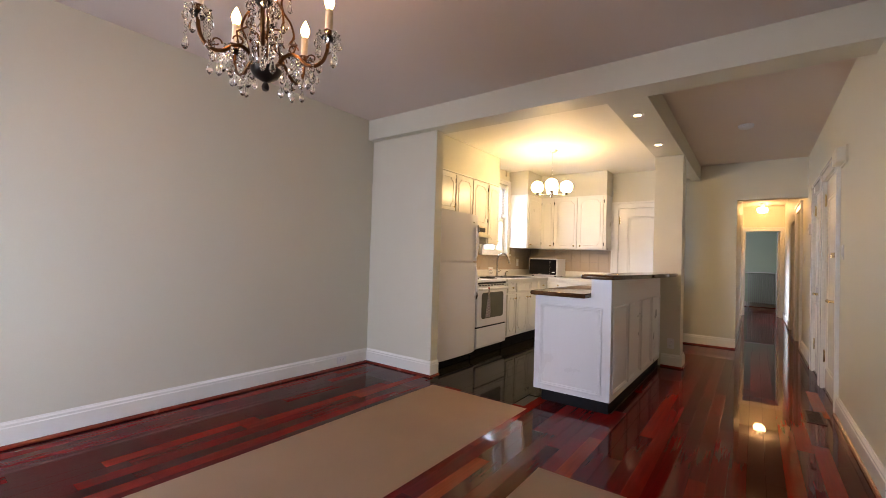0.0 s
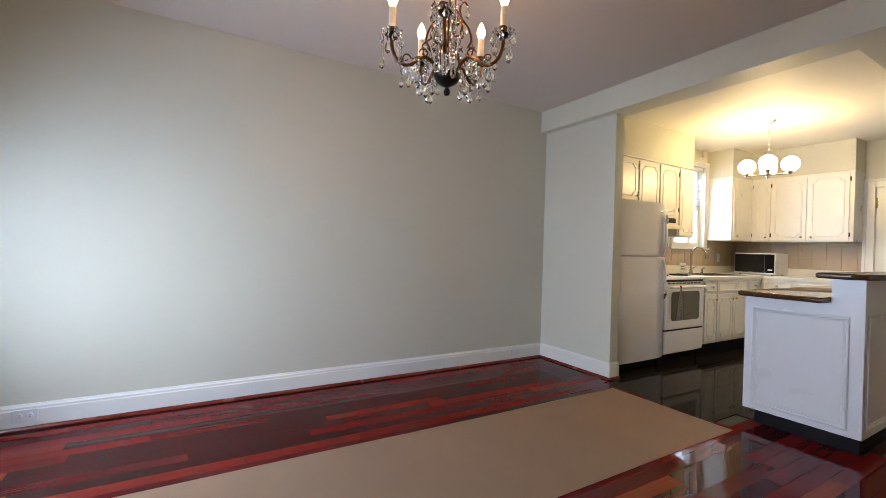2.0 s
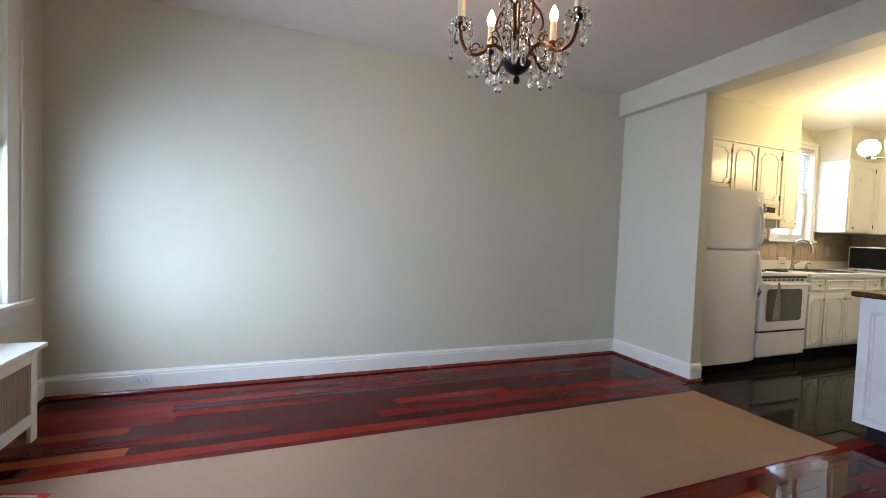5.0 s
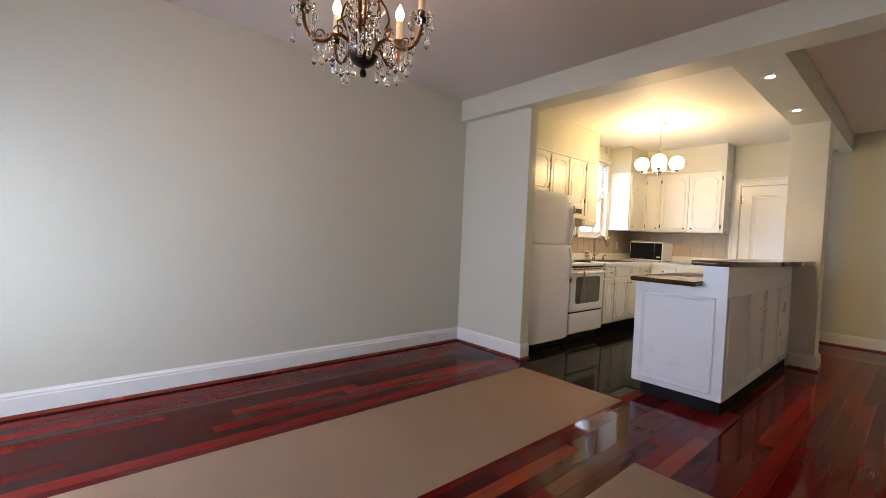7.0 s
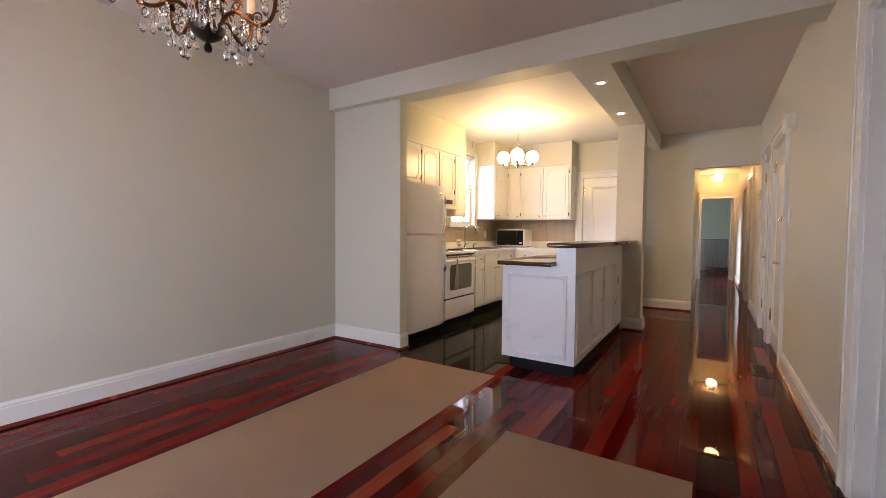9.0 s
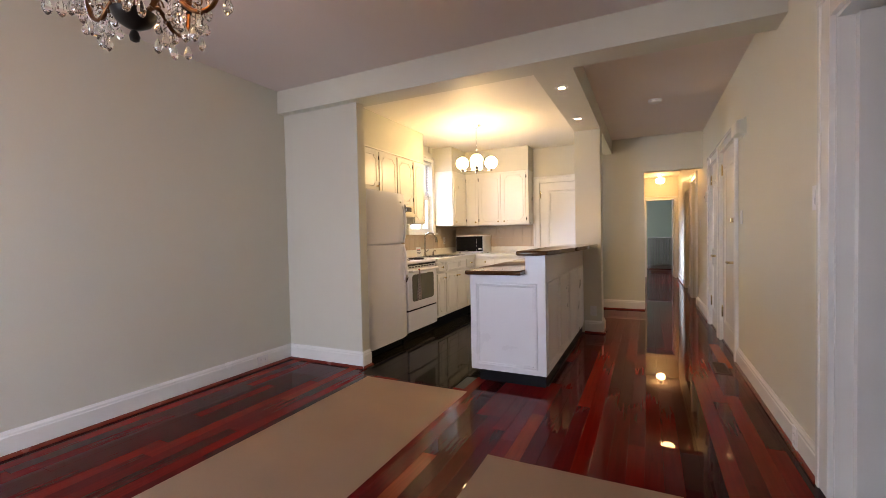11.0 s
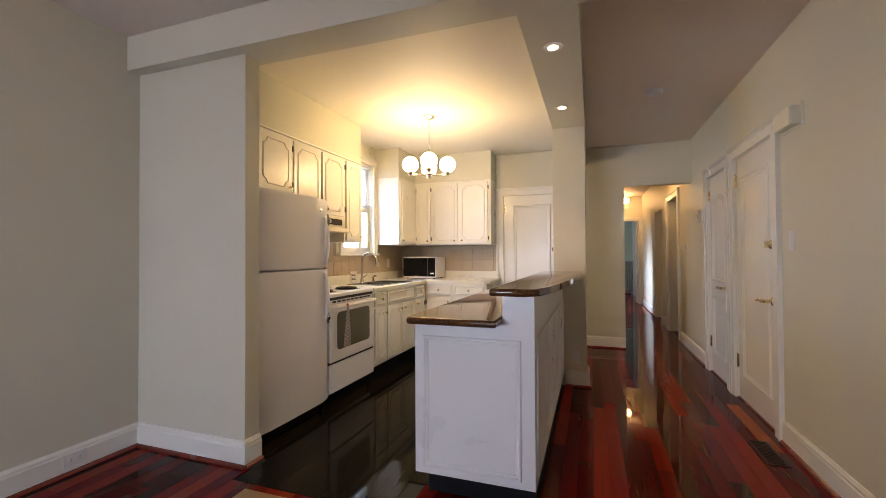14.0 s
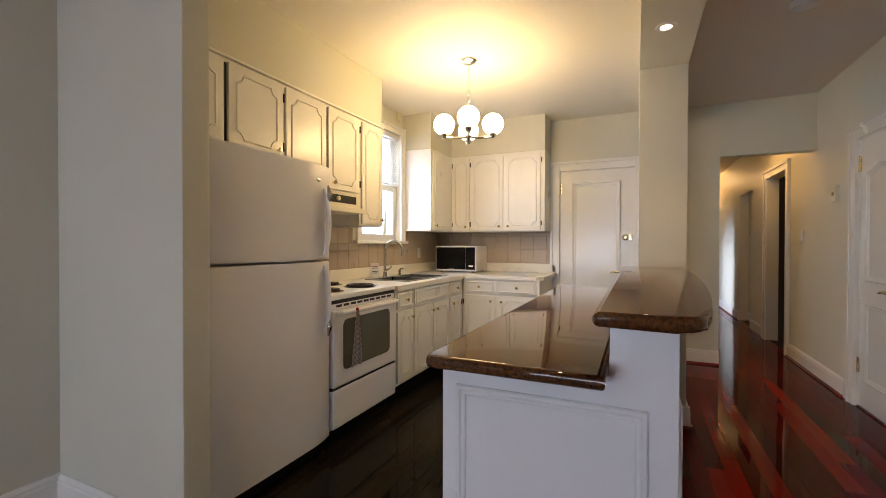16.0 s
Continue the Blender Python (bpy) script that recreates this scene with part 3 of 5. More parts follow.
tagged(setting("door_5", casing("door_5", facing_minus_x(XE, E_DOORS[3][0], 0), 0.78, 2.02), white_trim, "white trim round an open doorway off the hall", "door"))
tagged(setting("door_6", casing("door_6", facing_minus_y(HD[0], 12.5, 0), HD[1] - HD[0], HD[2], width=0.09), white_trim, "white trim round the open bedroom doorway", "door"))
bm = bmesh.new()
box(bm, HD[1] - 0.04, HD[1] - 0.002, 12.62, 13.2, 0.012, 1.99, bevel=0.003)
door_leaf = tagged(part("door_7", bm, white_trim), "white bedroom door standing open", "door", kind="structure")


# ---- windows ----
def slats(parent, x0, x1, y, z0, z1, along_x=True, step=0.024, tilt=20):
    bm = bmesh.new()
    c, s = math.cos(radians(tilt)), math.sin(radians(tilt))
    L = x1 - x0
    prof = [(-0.012, -0.001), (0.0, 0.0018), (0.012, -0.001)]
    rings = []
    for u in (0.0, L):
        rings.append([bm.verts.new((u, d * c - z * s, d * s + z * c)) for d, z in prof] + [bm.verts.new((u, d * c - (z - 0.0007) * s, d * s + (z - 0.0007) * c)) for d, z in reversed(prof)])
    for i in range(6):
        j = (i + 1) % 6
        bm.faces.new((rings[0][i], rings[0][j], rings[1][j], rings[1][i]))
    me = mesh_of("slat", bm, white_plastic)
    n = int((z1 - z0) / step)
    turn = Matrix.Identity(4) if along_x else Matrix.Rotation(radians(90), 4, "Z")
    for i in range(n):
        at = (x0, y, z1 - (i + 0.5) * step) if along_x else (y, x0, z1 - (i + 0.5) * step)
        shared("slat", me, parent, Matrix.Translation(at) @ turn)


def window_south():
    x0, x1, z0, z1 = SOUTH_WIN
    m = Matrix(((1, 0, 0, x0), (0, 1, 0, YS), (0, 0, 1, z0), (0, 0, 0, 1)))
    win = setting("window_1", casing("window_1", m, x1 - x0, z1 - z0, width=0.14), white_trim, "tall white sash window with a half-raised blind", "window")
    part("window_sill", boxes((x0 - 0.19, x1 + 0.19, YS - 0.10, YS + 0.06, z0 - 0.035, z0), bevel=0.006), white_trim, win)
    part("apron", boxes((x0 - 0.14, x1 + 0.14, YS, YS + 0.018, z0 - 0.12, z0 - 0.036), bevel=0.003), white_trim, win)
    mid = (z0 + z1) / 2
    for zz0, zz1, y in ((z0, mid + 0.02, YS - 0.075), (mid - 0.02, z1, YS - 0.105)):
        bm = boxes((x0, x0 + 0.05, y, y + 0.028, zz0, zz1), (x1 - 0.05, x1, y, y + 0.028, zz0, zz1), (x0 + 0.05, x1 - 0.05, y, y + 0.028, zz0, zz0 + 0.055), (x0 + 0.05, x1 - 0.05, y, y + 0.028, zz1 - 0.045, zz1), bevel=0.003)
        sash = part("sash", bm, white_trim, win)
        pane = part("pane", boxes((x0 + 0.05, x1 - 0.05, y + 0.010, y + 0.014, zz0 + 0.055, zz1 - 0.045)), pane_glass, sash)
        pane.visible_shadow = False
    blind = tagged(part("window_blind", boxes((x0 + 0.02, x1 - 0.02, YS - 0.045, YS - 0.005, z1 - 0.045, z1 - 0.002), bevel=0.003), white_plastic), "white horizontal blind drawn halfway up", "blind")
    part("bottom_rail", boxes((x0 + 0.02, x1 - 0.02, YS - 0.038, YS - 0.012, 1.50, 1.518), bevel=0.003), white_plastic, blind)
    slats(blind, x0 + 0.025, x1 - 0.025, YS - 0.025, 1.52, z1 - 0.05, True, 0.026, 58)


window_south()


def window_kitchen():
    y0, y1, z0, z1 = KITCHEN_WIN
    m = facing_x(KX, y0, z0)
    win = setting("window_2", casing("window_2", m, y1 - y0, z1 - z0, width=0.075), white_trim, "white sash window above the sink", "window")
    part("window_sill", boxes((KX - 0.10, KX + 0.05, y0 - 0.11, y1 + 0.10, z0 - 0.03, z0), bevel=0.006), white_trim, win)
    mid = 1.755
    for zz0, zz1, x in ((z0, mid + 0.025, KX - 0.075), (mid - 0.02, z1, KX - 0.11)):
        bm = boxes((x, x + 0.03, y0, y0 + 0.055, zz0, zz1), (x, x + 0.03, y1 - 0.055, y1, zz0, zz1), (x, x + 0.03, y0 + 0.055, y1 - 0.055, zz0, zz0 + 0.065), (x, x + 0.03, y0 + 0.055, y1 - 0.055, zz1 - 0.05, zz1), bevel=0.003)
        sash = part("sash", bm, white_trim, win)
        pane = part("pane", boxes((x + 0.012, x + 0.016, y0 + 0.055, y1 - 0.055, zz0 + 0.065, zz1 - 0.05)), pane_glass, sash)
        pane.visible_shadow = False
    blind = tagged(part("window_blind", boxes((KX - 0.05, KX - 0.01, y0 + 0.01, y1 - 0.01, z1 - 0.045, z1 - 0.003), bevel=0.003), white_plastic), "white horizontal blind raised halfway in the kitchen window", "blind")
    part("bottom_rail", boxes((KX - 0.042, KX - 0.018, y0 + 0.01, y1 - 0.01, 1.79, 1.806), bevel=0.003), white_plastic, blind)
    slats(blind, y0 + 0.015, y1 - 0.015, KX - 0.03, 1.81, z1 - 0.05, False, 0.025, 38)


window_kitchen()
setting("ground", boxes((-300, 300, -300, 300, -1.2, -0.9)), ground_far, "level ground outside the house", "ground")
nb = tagged(part("neighbour_house", boxes((-17.0, -12.0, 9.5, 20.0, -0.9, 4.8)), brick_far), "red brick house beyond the kitchen window", "house")

# ---- kitchen: cabinets ----
def scallop(x0, x1, z0, z1, r):
    """A closed panel line with scooped corners, in local x and z."""
    pts = []
    for cx, cz, a0 in ((x1, z0, 180), (x1, z1, 270), (x0, z1, 0), (x0, z0, 90)):
        sx, sz = (1 if cx == x1 else -1), (1 if cz == z1 else -1)
        arc = []
        for i in range(7):
            a = radians(12 + 66 * i / 6)
            arc.append((cx - sx * 0.95 * r * math.cos(a), cz - sz * 0.95 * r * math.sin(a)))
        steps = [(cx - sx * r * 1.06, cz)] + arc + [(cx, cz - sz * r * 1.06)]
        # keep one sense of turning round the panel: bottom right, top right, top left, bottom left
        if (cx, cz) in ((x1, z1), (x0, z0)):
            steps = list(reversed(steps))
        pts += steps
    return pts


def knob(parent, m, x, z, mat=None):
    bm = bmesh.new()
    lathe(bm, [(0.008, 0), (0.006, 0.008), (0.007, 0.012), (0.013, 0.018), (0.014, 0.023), (0.009, 0.029)], (x, 0.018, z), 12, Matrix.Rotation(radians(-90), 3, "X"))
    bmesh.ops.transform(bm, matrix=m, verts=bm.verts)
    smooth(part("knob", bm, mat or brass, parent, "small brass knob"))


def cabinet_door(parent, m, x0, x1, z0, z1, knob_at=None, r=0.045, name="door", inset=0.045, hinge_side=None):
    bm = bmesh.new()
    box(bm, x0, x1, 0.0005, 0.018, z0, z1, bevel=0.003)
    bmesh.ops.transform(bm, matrix=m, verts=bm.verts)
    d = part(name, bm, white_cabinet, parent)
    bm = bmesh.new()
    w = min(inset, (x1 - x0) * 0.2)
    rr = min(r, (x1 - x0) * 0.16, (z1 - z0) * 0.2)
    if name == "drawer":
        path = [(x0 + 0.022, z0 + 0.02), (x1 - 0.022, z0 + 0.02), (x1 - 0.022, z1 - 0.02), (x0 + 0.022, z1 - 0.02)]
    else:
        path = scallop(x0 + w, x1 - w, z0 + w, z1 - w, rr)
    tube(bm, [(x, 0.018, z) for x, z in path], 0.0065, 6, closed=True)
    bmesh.ops.transform(bm, matrix=m, verts=bm.verts)
    smooth(part("panel_moulding", bm, white_cabinet, d))
    if knob_at:
        knob(d, m, *knob_at)
    if hinge_side is not None:
        for zz in (z0 + 0.07, z1 - 0.07):
            bm = bmesh.new()
            box(bm, hinge_side - 0.005, hinge_side + 0.005, 0.001, 0.0225, zz - 0.025, zz + 0.025, bevel=0.002)
            bmesh.ops.transform(bm, matrix=m, verts=bm.verts)
            part("hinge", bm, black_iron, d, "black butterfly hinge")
    return d


def carcass(parent, m, w, depth, z0, z1, gaps=()):
    bm = bmesh.new()
    box(bm, 0.0005, w - 0.0005, -depth, 0, z0, z1, bevel=0.001, seg=1)
    bmesh.ops.transform(bm, matrix=m, verts=bm.verts)
    body = part("body", bm, white_cabinet, parent)
    # near-black strips on the white body paint the shade between doors
    for g0, g1, a, b in gaps:
        bm = bmesh.new()
        box(bm, g0, g1, -0.001, 0.003, a, b)
        bmesh.ops.transform(bm, matrix=m, verts=bm.verts)
        part("gap_shade_strip", bm, dark_gap, body, "dark strip painting the shade beside the door")
    return body


UP_G = "painted kitchen wall cabinets"
LO_G = "painted kitchen base cabinets"
FX = -2.515
UD = FX - KX - 0.002
TOP, WTOP = 2.170, 2.150


def wall_unit_west(y0, y1, z0, doors, label, gaps=()):
    m = facing_x(FX, y0, 0)
    t = thing("wall_cabinet", (FX, y0, z0), label, "cabinet", UP_G)
    carcass(t, m, y1 - y0, UD, z0, WTOP, gaps)
    for a, b, kx, hx in doors:
        cabinet_door(t, m, a - y0, b - y0, z0 + 0.012, WTOP - 0.03, (kx - y0, z0 + 0.055), hinge_side=(hx - y0) if hx else None)
    bm = bmesh.new()
    box(bm, 0.0005, y1 - y0 - 0.0005, 0, 0.022, WTOP - 0.014, WTOP, bevel=0.004)
    bmesh.ops.transform(bm, matrix=m, verts=bm.verts)
    part("crown", bm, white_cabinet, t)
    return t


wall_unit_west(3.455, 4.155, 1.68, [(3.47, 3.752, 3.50, None), (3.782, 4.142, 4.10, 4.149)], "white painted wall cabinet with scooped panels above the refrigerator", [(0.300, 0.324, 1.695, WTOP - 0.035)])
wall_unit_west(4.155, 4.91, 1.56, [(4.167, 4.52, 4.475, None), (4.544, 4.892, 4.585, 4.90)], "white painted wall cabinet with scooped panels above the range hood", [(0.368, 0.386, 1.575, WTOP - 0.035)])
wall_unit_west(4.91, 5.222, 1.335, [(4.928, 5.21, 5.175, None)], "narrow tall white wall cabinet beside the kitchen window", [])
m = facing_x(FX, 6.13, 0)
t = thing("wall_cabinet", (FX, 6.13, 1.335), "white corner wall cabinet whose side faces the window", "cabinet", UP_G)
carcass(t, m, 0.525, UD, 1.335, TOP)
cabinet_door(t, m, 0.02, 0.50, 1.347, TOP - 0.03, (0.07, 1.39), hinge_side=0.508)
m = facing_minus_y(FX, 6.655, 0)
t = thing("wall_cabinet", (FX, 6.655, 1.335), "white painted wall cabinet run with three scooped doors", "cabinet", UP_G)
carcass(t, m, FX * -1 - 1.47, KY - 6.657, 1.335, TOP)
for a, b, kx, hx in ((0.012, 0.225, 0.185, 0.006), (0.24, 0.605, 0.565, 0.232), (0.622, 1.005, 0.665, 1.012)):
    cabinet_door(t, m, a, b, 1.347, TOP - 0.03, (kx, 1.39), hinge_side=hx)

# base cabinets
BX, BY, CT = -2.22, 6.27, 0.855


def base_unit(m, w, depth, drawers, doors, label):
    at = m @ Vector((0, 0, 0))
    t = thing("base_cabinet", at, label, "cabinet", LO_G)
    carcass(t, m, w, depth, 0.14, CT - 0.001)
    bm = bmesh.new()
    box(bm, 0, w, -depth, -0.055, 0.001, 0.139)
    bmesh.ops.transform(bm, matrix=m, verts=bm.verts)
    part("toe_kick", bm, black_kick, t, "black toe kick")
    for a, b, kn in drawers:
        cabinet_door(t, m, a, b, 0.712, 0.838, ((a + b) / 2, 0.775) if kn else None, name="drawer")
    for a, b, kx, hx in doors:
        cabinet_door(t, m, a, b, 0.165, 0.69, (kx, 0.635), hinge_side=hx)
    return t


DW = BX - KX - 0.002
base_unit(facing_x(BX, 4.945, 0), 0.26, DW, [(0.012, 0.248, True)], [(0.012, 0.248, 0.21, None)], "narrow white base cabinet beside the range")
base_unit(facing_x(BX, 5.205, 0), 0.70, DW, [(0.012, 0.688, False)], [(0.012, 0.345, 0.31, None), (0.357, 0.688, 0.392, None)], "white sink base cabinet with two scooped doors")
base_unit(facing_x(BX, 5.905, 0), 0.364, DW, [(0.012, 0.285, True)], [(0.012, 0.285, 0.05, 0.293)], "narrow white base cabinet in the corner")
base_unit(facing_minus_y(-2.218, BY, 0), 0.36, KY - BY - 0.002, [(0.02, 0.345, True)], [(0.02, 0.345, 0.305, 0.012)], "white base cabinet with drawer on the back wall")
base_unit(facing_minus_y(-1.858, BY, 0), 0.42, KY - BY - 0.002, [(0.015, 0.395, True)], [(0.015, 0.395, 0.055, 0.403)], "white base cabinet with drawer at the end of the run")

# worktop with a hole for the sink
SX0, SX1, SY0, SY1 = -2.70, -2.31, 5.30, 6.02
top = thing("worktop", (BX, 5.0, CT), "cream-white laminate worktop turning the corner", "worktop")
bm = bmesh.new()
for r in ((KX + 0.002, SX0, 4.935, KY - 0.002), (SX1, -2.19, 4.935, BY - 0.03), (SX0, SX1, 4.935, SY0), (SX0, SX1, SY1, KY - 0.002), (SX1, -2.19, BY - 0.03, KY - 0.002)):
    box(bm, r[0], r[1], r[2], r[3], CT, 0.889)
prism(bm, [(-2.19, BY - 0.03), (-1.47, BY - 0.03), (-1.405, BY + 0.03), (-1.405, KY - 0.002), (-2.19, KY - 0.002)], CT, 0.889)
part("slab", bm, laminate_white, top)
part("upstand", boxes((KX + 0.002, KX + 0.022, 4.935, KY - 0.002, 0.8895, 0.985), bevel=0.004), laminate_white, top)
part("upstand", boxes((KX + 0.022, -1.41, KY - 0.022, KY - 0.002, 0.8895, 0.985), bevel=0.004), laminate_white, top)

# sink and tap
sink = thing("sink", (-2.5, 5.66, 0.889), "stainless steel double-bowl sink set in the worktop", "sink")
bm = bmesh.new()
mid = (SY0 + SY1) / 2
for y0, y1 in ((SY0 - 0.02, SY0 + 0.02), (mid - 0.018, mid + 0.018), (SY1 - 0.02, SY1 + 0.02)):
    box(bm, SX0 - 0.02, SX1 + 0.02, y0, y1, 0.8893, 0.895, bevel=0.0015)
for a, b in ((SX0 - 0.02, SX0 + 0.03), (SX1 - 0.015, SX1 + 0.02)):
    for y0, y1 in ((SY0 + 0.02, mid - 0.018), (mid + 0.018, SY1 - 0.02)):
        box(bm, a, b, y0, y1, 0.8893, 0.895, bevel=0.0015)
part("rim", bm, sink_steel, sink)
for y0, y1 in ((SY0 + 0.02, mid - 0.018), (mid + 0.018, SY1 - 0.02)):
    bm = bmesh.new()
    a, b = SX0 + 0.03, SX1 - 0.015
    box(bm, a, b, y0, y1, 0.725, 0.735)
    for r in ((a - 0.003, a, y0, y1), (b, b + 0.003, y0, y1), (a, b, y0 - 0.003, y0), (a, b, y1, y1 + 0.003)):
        box(bm, *r, 0.725, 0.894)
    part("bowl", bm, sink_steel, sink)
tap = thing("tap", (-2.735, 5.60, 0.889), "brushed steel gooseneck kitchen tap", "tap")
bm = bmesh.new()
lathe(bm, [(0.028, 0), (0.027, 0.006), (0.019, 0.014), (0.017, 0.05), (0.014, 0.055)], (-2.725, 5.60, 0.8892), 16)
arc = [(-2.725, 5.60, 0.94), (-2.725, 5.60, 1.12)] + [(-2.725 + 0.085 * (1 - math.cos(radians(a))), 5.60 + 0.012 * (1 - math.cos(radians(a))), 1.14 + 0.085 * math.sin(radians(a))) for a in range(0, 171, 15)]
tube(bm, arc, 0.0125, 12)
smooth(part("spout", bm, steel, tap))
bm = bmesh.new()
e = Vector(arc[-1])
tube(bm, [e + Vector((0, 0, 0.004)), e + Vector((0.008, 0, -0.03)), e + Vector((0.012, 0, -0.075))], [0.013, 0.017, 0.016], 12)
smooth(part("spray_head", bm, steel, tap))
bm = bmesh.new()
tube(bm, [(-2.725, 5.622, 0.955), (-2.715, 5.645, 0.96), (-2.70, 5.68, 0.985)], [0.009, 0.008, 0.005], 8)
smooth(part("lever", bm, steel, tap))
spr = thing("soap_pump", (-2.725, 5.87, 0.889), "small steel side sprayer on the sink", "sprayer")
bm = bmesh.new()
lathe(bm, [(0.02, 0), (0.018, 0.01), (0.011, 0.014), (0.012, 0.05), (0.006, 0.055)], (-2.735, 5.88, 0.8892), 12)
tube(bm, [(-2.735, 5.88, 0.94), (-2.72, 5.875, 0.956), (-2.69, 5.87, 0.957)], [0.008, 0.009, 0.010], 8)
smooth(part("body", bm, steel, spr))
bm = bmesh.new()
box(bm, -0.045, 0.045, 0, 0.002, 0, 0.135, bevel=0.0008, seg=1)
bmesh.ops.transform(bm, matrix=pose(-2.775, 5.53, 0.8895, -10, 0, 70), verts=bm.verts)
card = tagged(part("leaflet", bm, white_plastic), "white printed card leaning behind the tap", "card")
for i, zz in enumerate((0.10, 0.085, 0.055, 0.04)):
    bm = bmesh.new()
    box(bm, -0.034, 0.030 - 0.01 * (i % 2), -0.0010, -0.0003, zz, zz + 0.006)
    bmesh.ops.transform(bm, matrix=pose(-2.775, 5.53, 0.8895, -10, 0, 70), verts=bm.verts)
    part("text_line", bm, dark_gap if i else red_print, card)

# ---- range hood ----
hood = thing("range_hood", (KX, 4.58, 1.43), "cream painted range hood below the wall cabinet", "range hood")
bm = bmesh.new()
box(bm, KX + 0.002, -2.50, 4.16, 4.90, 1.455, 1.559, bevel=0.004)
box(bm, KX + 0.002, -2.455, 4.157, 4.908, 1.418, 1.458, bevel=0.006)
part("shell", bm, cream_plastic, hood)
part("control_recess", boxes((-2.503, -2.496, 4.56, 4.85, 1.485, 1.54), bevel=0.002), dark_gap, hood, "dark switch recess")
bm = bmesh.new()
lathe(bm, [(0.016, 0), (0.016, 0.012), (0.012, 0.016)], (-2.496, 4.64, 1.513), 12, Matrix.Rotation(radians(90), 3, "Y"))
part("dial", bm, cream_plastic, hood)

# ---- refrigerator ----
RF, RY0, RY1 = -2.20, 3.445, 4.215
fr = thing("refrigerator", (-2.5, 3.83, 0), "white top-freezer refrigerator with textured doors", "refrigerator")
part("cabinet", boxes((KX + 0.01, RF - 0.065, RY0, RY1, 0.045, 1.625), bevel=0.006), appliance_white, fr)


def fridge_door(z0, z1):
    bm = bmesh.new()
    n = 12
    prof = []
    for i in range(n + 1):
        u = i / n
        prof.append((RF - 0.009 * (2 * u - 1) ** 4 - (0.012 if i in (0, n) else 0), RY0 + (RY1 - RY0) * u))
    outline = prof + [(RF - 0.058, RY1), (RF - 0.058, RY0)]
    prism(bm, outline, z0, z1, bevel=0.006)
    return smooth(part("door", bm, appliance_white, fr), 50)


for z0, z1, h0, h1 in ((1.108, 1.632, 1.13, 1.50), (0.085, 1.095, 0.70, 1.07)):
    d = fridge_door(z0, z1)
    bm = bmesh.new()
    pts, rad = [], []
    for i in range(11):
        u = i / 10
        pts.append((RF - 0.012 + 0.034 * math.sin(math.pi * min(1, max(0, u))) ** 0.5, RY1 - 0.055, h0 + (h1 - h0) * u))
        rad.append(0.012 + 0.003 * math.sin(math.pi * u))
    tube(bm, pts, rad, 10, flat=1.3)
    smooth(part("handle", bm, appliance_white, d))
    bm = bmesh.new()
    zc = h1 - 0.03 if z0 > 1 else h0 + 0.03
    tube(bm, [(RF + 0.018, RY1 - 0.055, zc - 0.05), (RF + 0.030, RY1 - 0.055, zc), (RF + 0.018, RY1 - 0.055, zc + 0.05)], [0.006, 0.015, 0.006], 8)
    part("handle_cap", bm, steel, d, "grey handle end cap")
bm = bmesh.new()
lathe(bm, [(0.020, 0), (0.018, 0.003), (0.006, 0.005)], (RF - 0.0045, RY1 - 0.11, 1.545), 16, Matrix.Rotation(radians(90), 3, "Y") @ Matrix.Diagonal((0.5, 1.0, 1.0)))
part("badge", bm, chrome, fr, "small plain metal badge")
part("hinge_cover", boxes((RF - 0.10, RF - 0.02, RY0 + 0.01, RY0 + 0.07, 1.633, 1.648), bevel=0.004), appliance_white, fr)
part("base_grille", boxes((RF - 0.09, RF - 0.05, RY0 + 0.02, RY1 - 0.02, 0.004, 0.08), bevel=0.004), black_kick, fr, "black base grille")
# foot in near-black: the shade under the refrigerator is put into its colour
part("foot", boxes((RF - 0.06, RF - 0.03, RY1 - 0.06, RY1 - 0.025, 0.0005, 0.05), bevel=0.004), black_kick, fr)

# ---- range ----
GY0, GY1 = 4.225, 4.925
rg = thing("range", (-2.5, 4.57, 0), "white electric coil range with dark oven window", "stove")
part("body", boxes((KX + 0.01, RF - 0.045, GY0, GY1, 0.09, 0.862), bevel=0.003), appliance_white, rg)
part("cooktop", boxes((KX + 0.01, RF - 0.01, GY0 - 0.003, GY1 + 0.003, 0.863, 0.895), bevel=0.009), appliance_white, rg)
part("vent_panel", boxes((RF - 0.045, RF - 0.018, GY0 + 0.002, GY1 - 0.002, 0.806, 0.842), bevel=0.004), appliance_white, rg)
for i in range(9):
    y = GY0 + 0.05 + i * 0.069
    part("vent_slot", boxes((RF - 0.0185, RF - 0.0165, y, y + 0.052, 0.820, 0.834)), dark_gap, rg, "dark vent slot")
# dark strip set in the seam to paint its shade
part("cooktop_gap_shade", boxes((RF - 0.045, RF - 0.0155, GY0 + 0.004, GY1 - 0.004, 0.842, 0.8645)), dark_gap, rg, "dark strip painting the shade in the seam below the cooktop")
od = part("oven_door", boxes((RF - 0.045, RF, GY0 + 0.003, GY1 - 0.003, 0.352, 0.803), bevel=0.010), appliance_white, rg)
bm = bmesh.new()
out = []
for cy, cz, a0 in ((4.80, 0.475, -90), (4.80, 0.70, 0), (4.35, 0.70, 90), (4.35, 0.475, 180)):
    for k in range(5):
        a = radians(a0 + 90 * k / 4)
        out.append((cy + 0.035 * math.cos(a), cz + 0.035 * math.sin(a) * (1.25 if cz > 0.6 else 1.0)))
prism(bm, out, RF + 0.0005, RF + 0.0025, bevel=0.0008, seg=1)
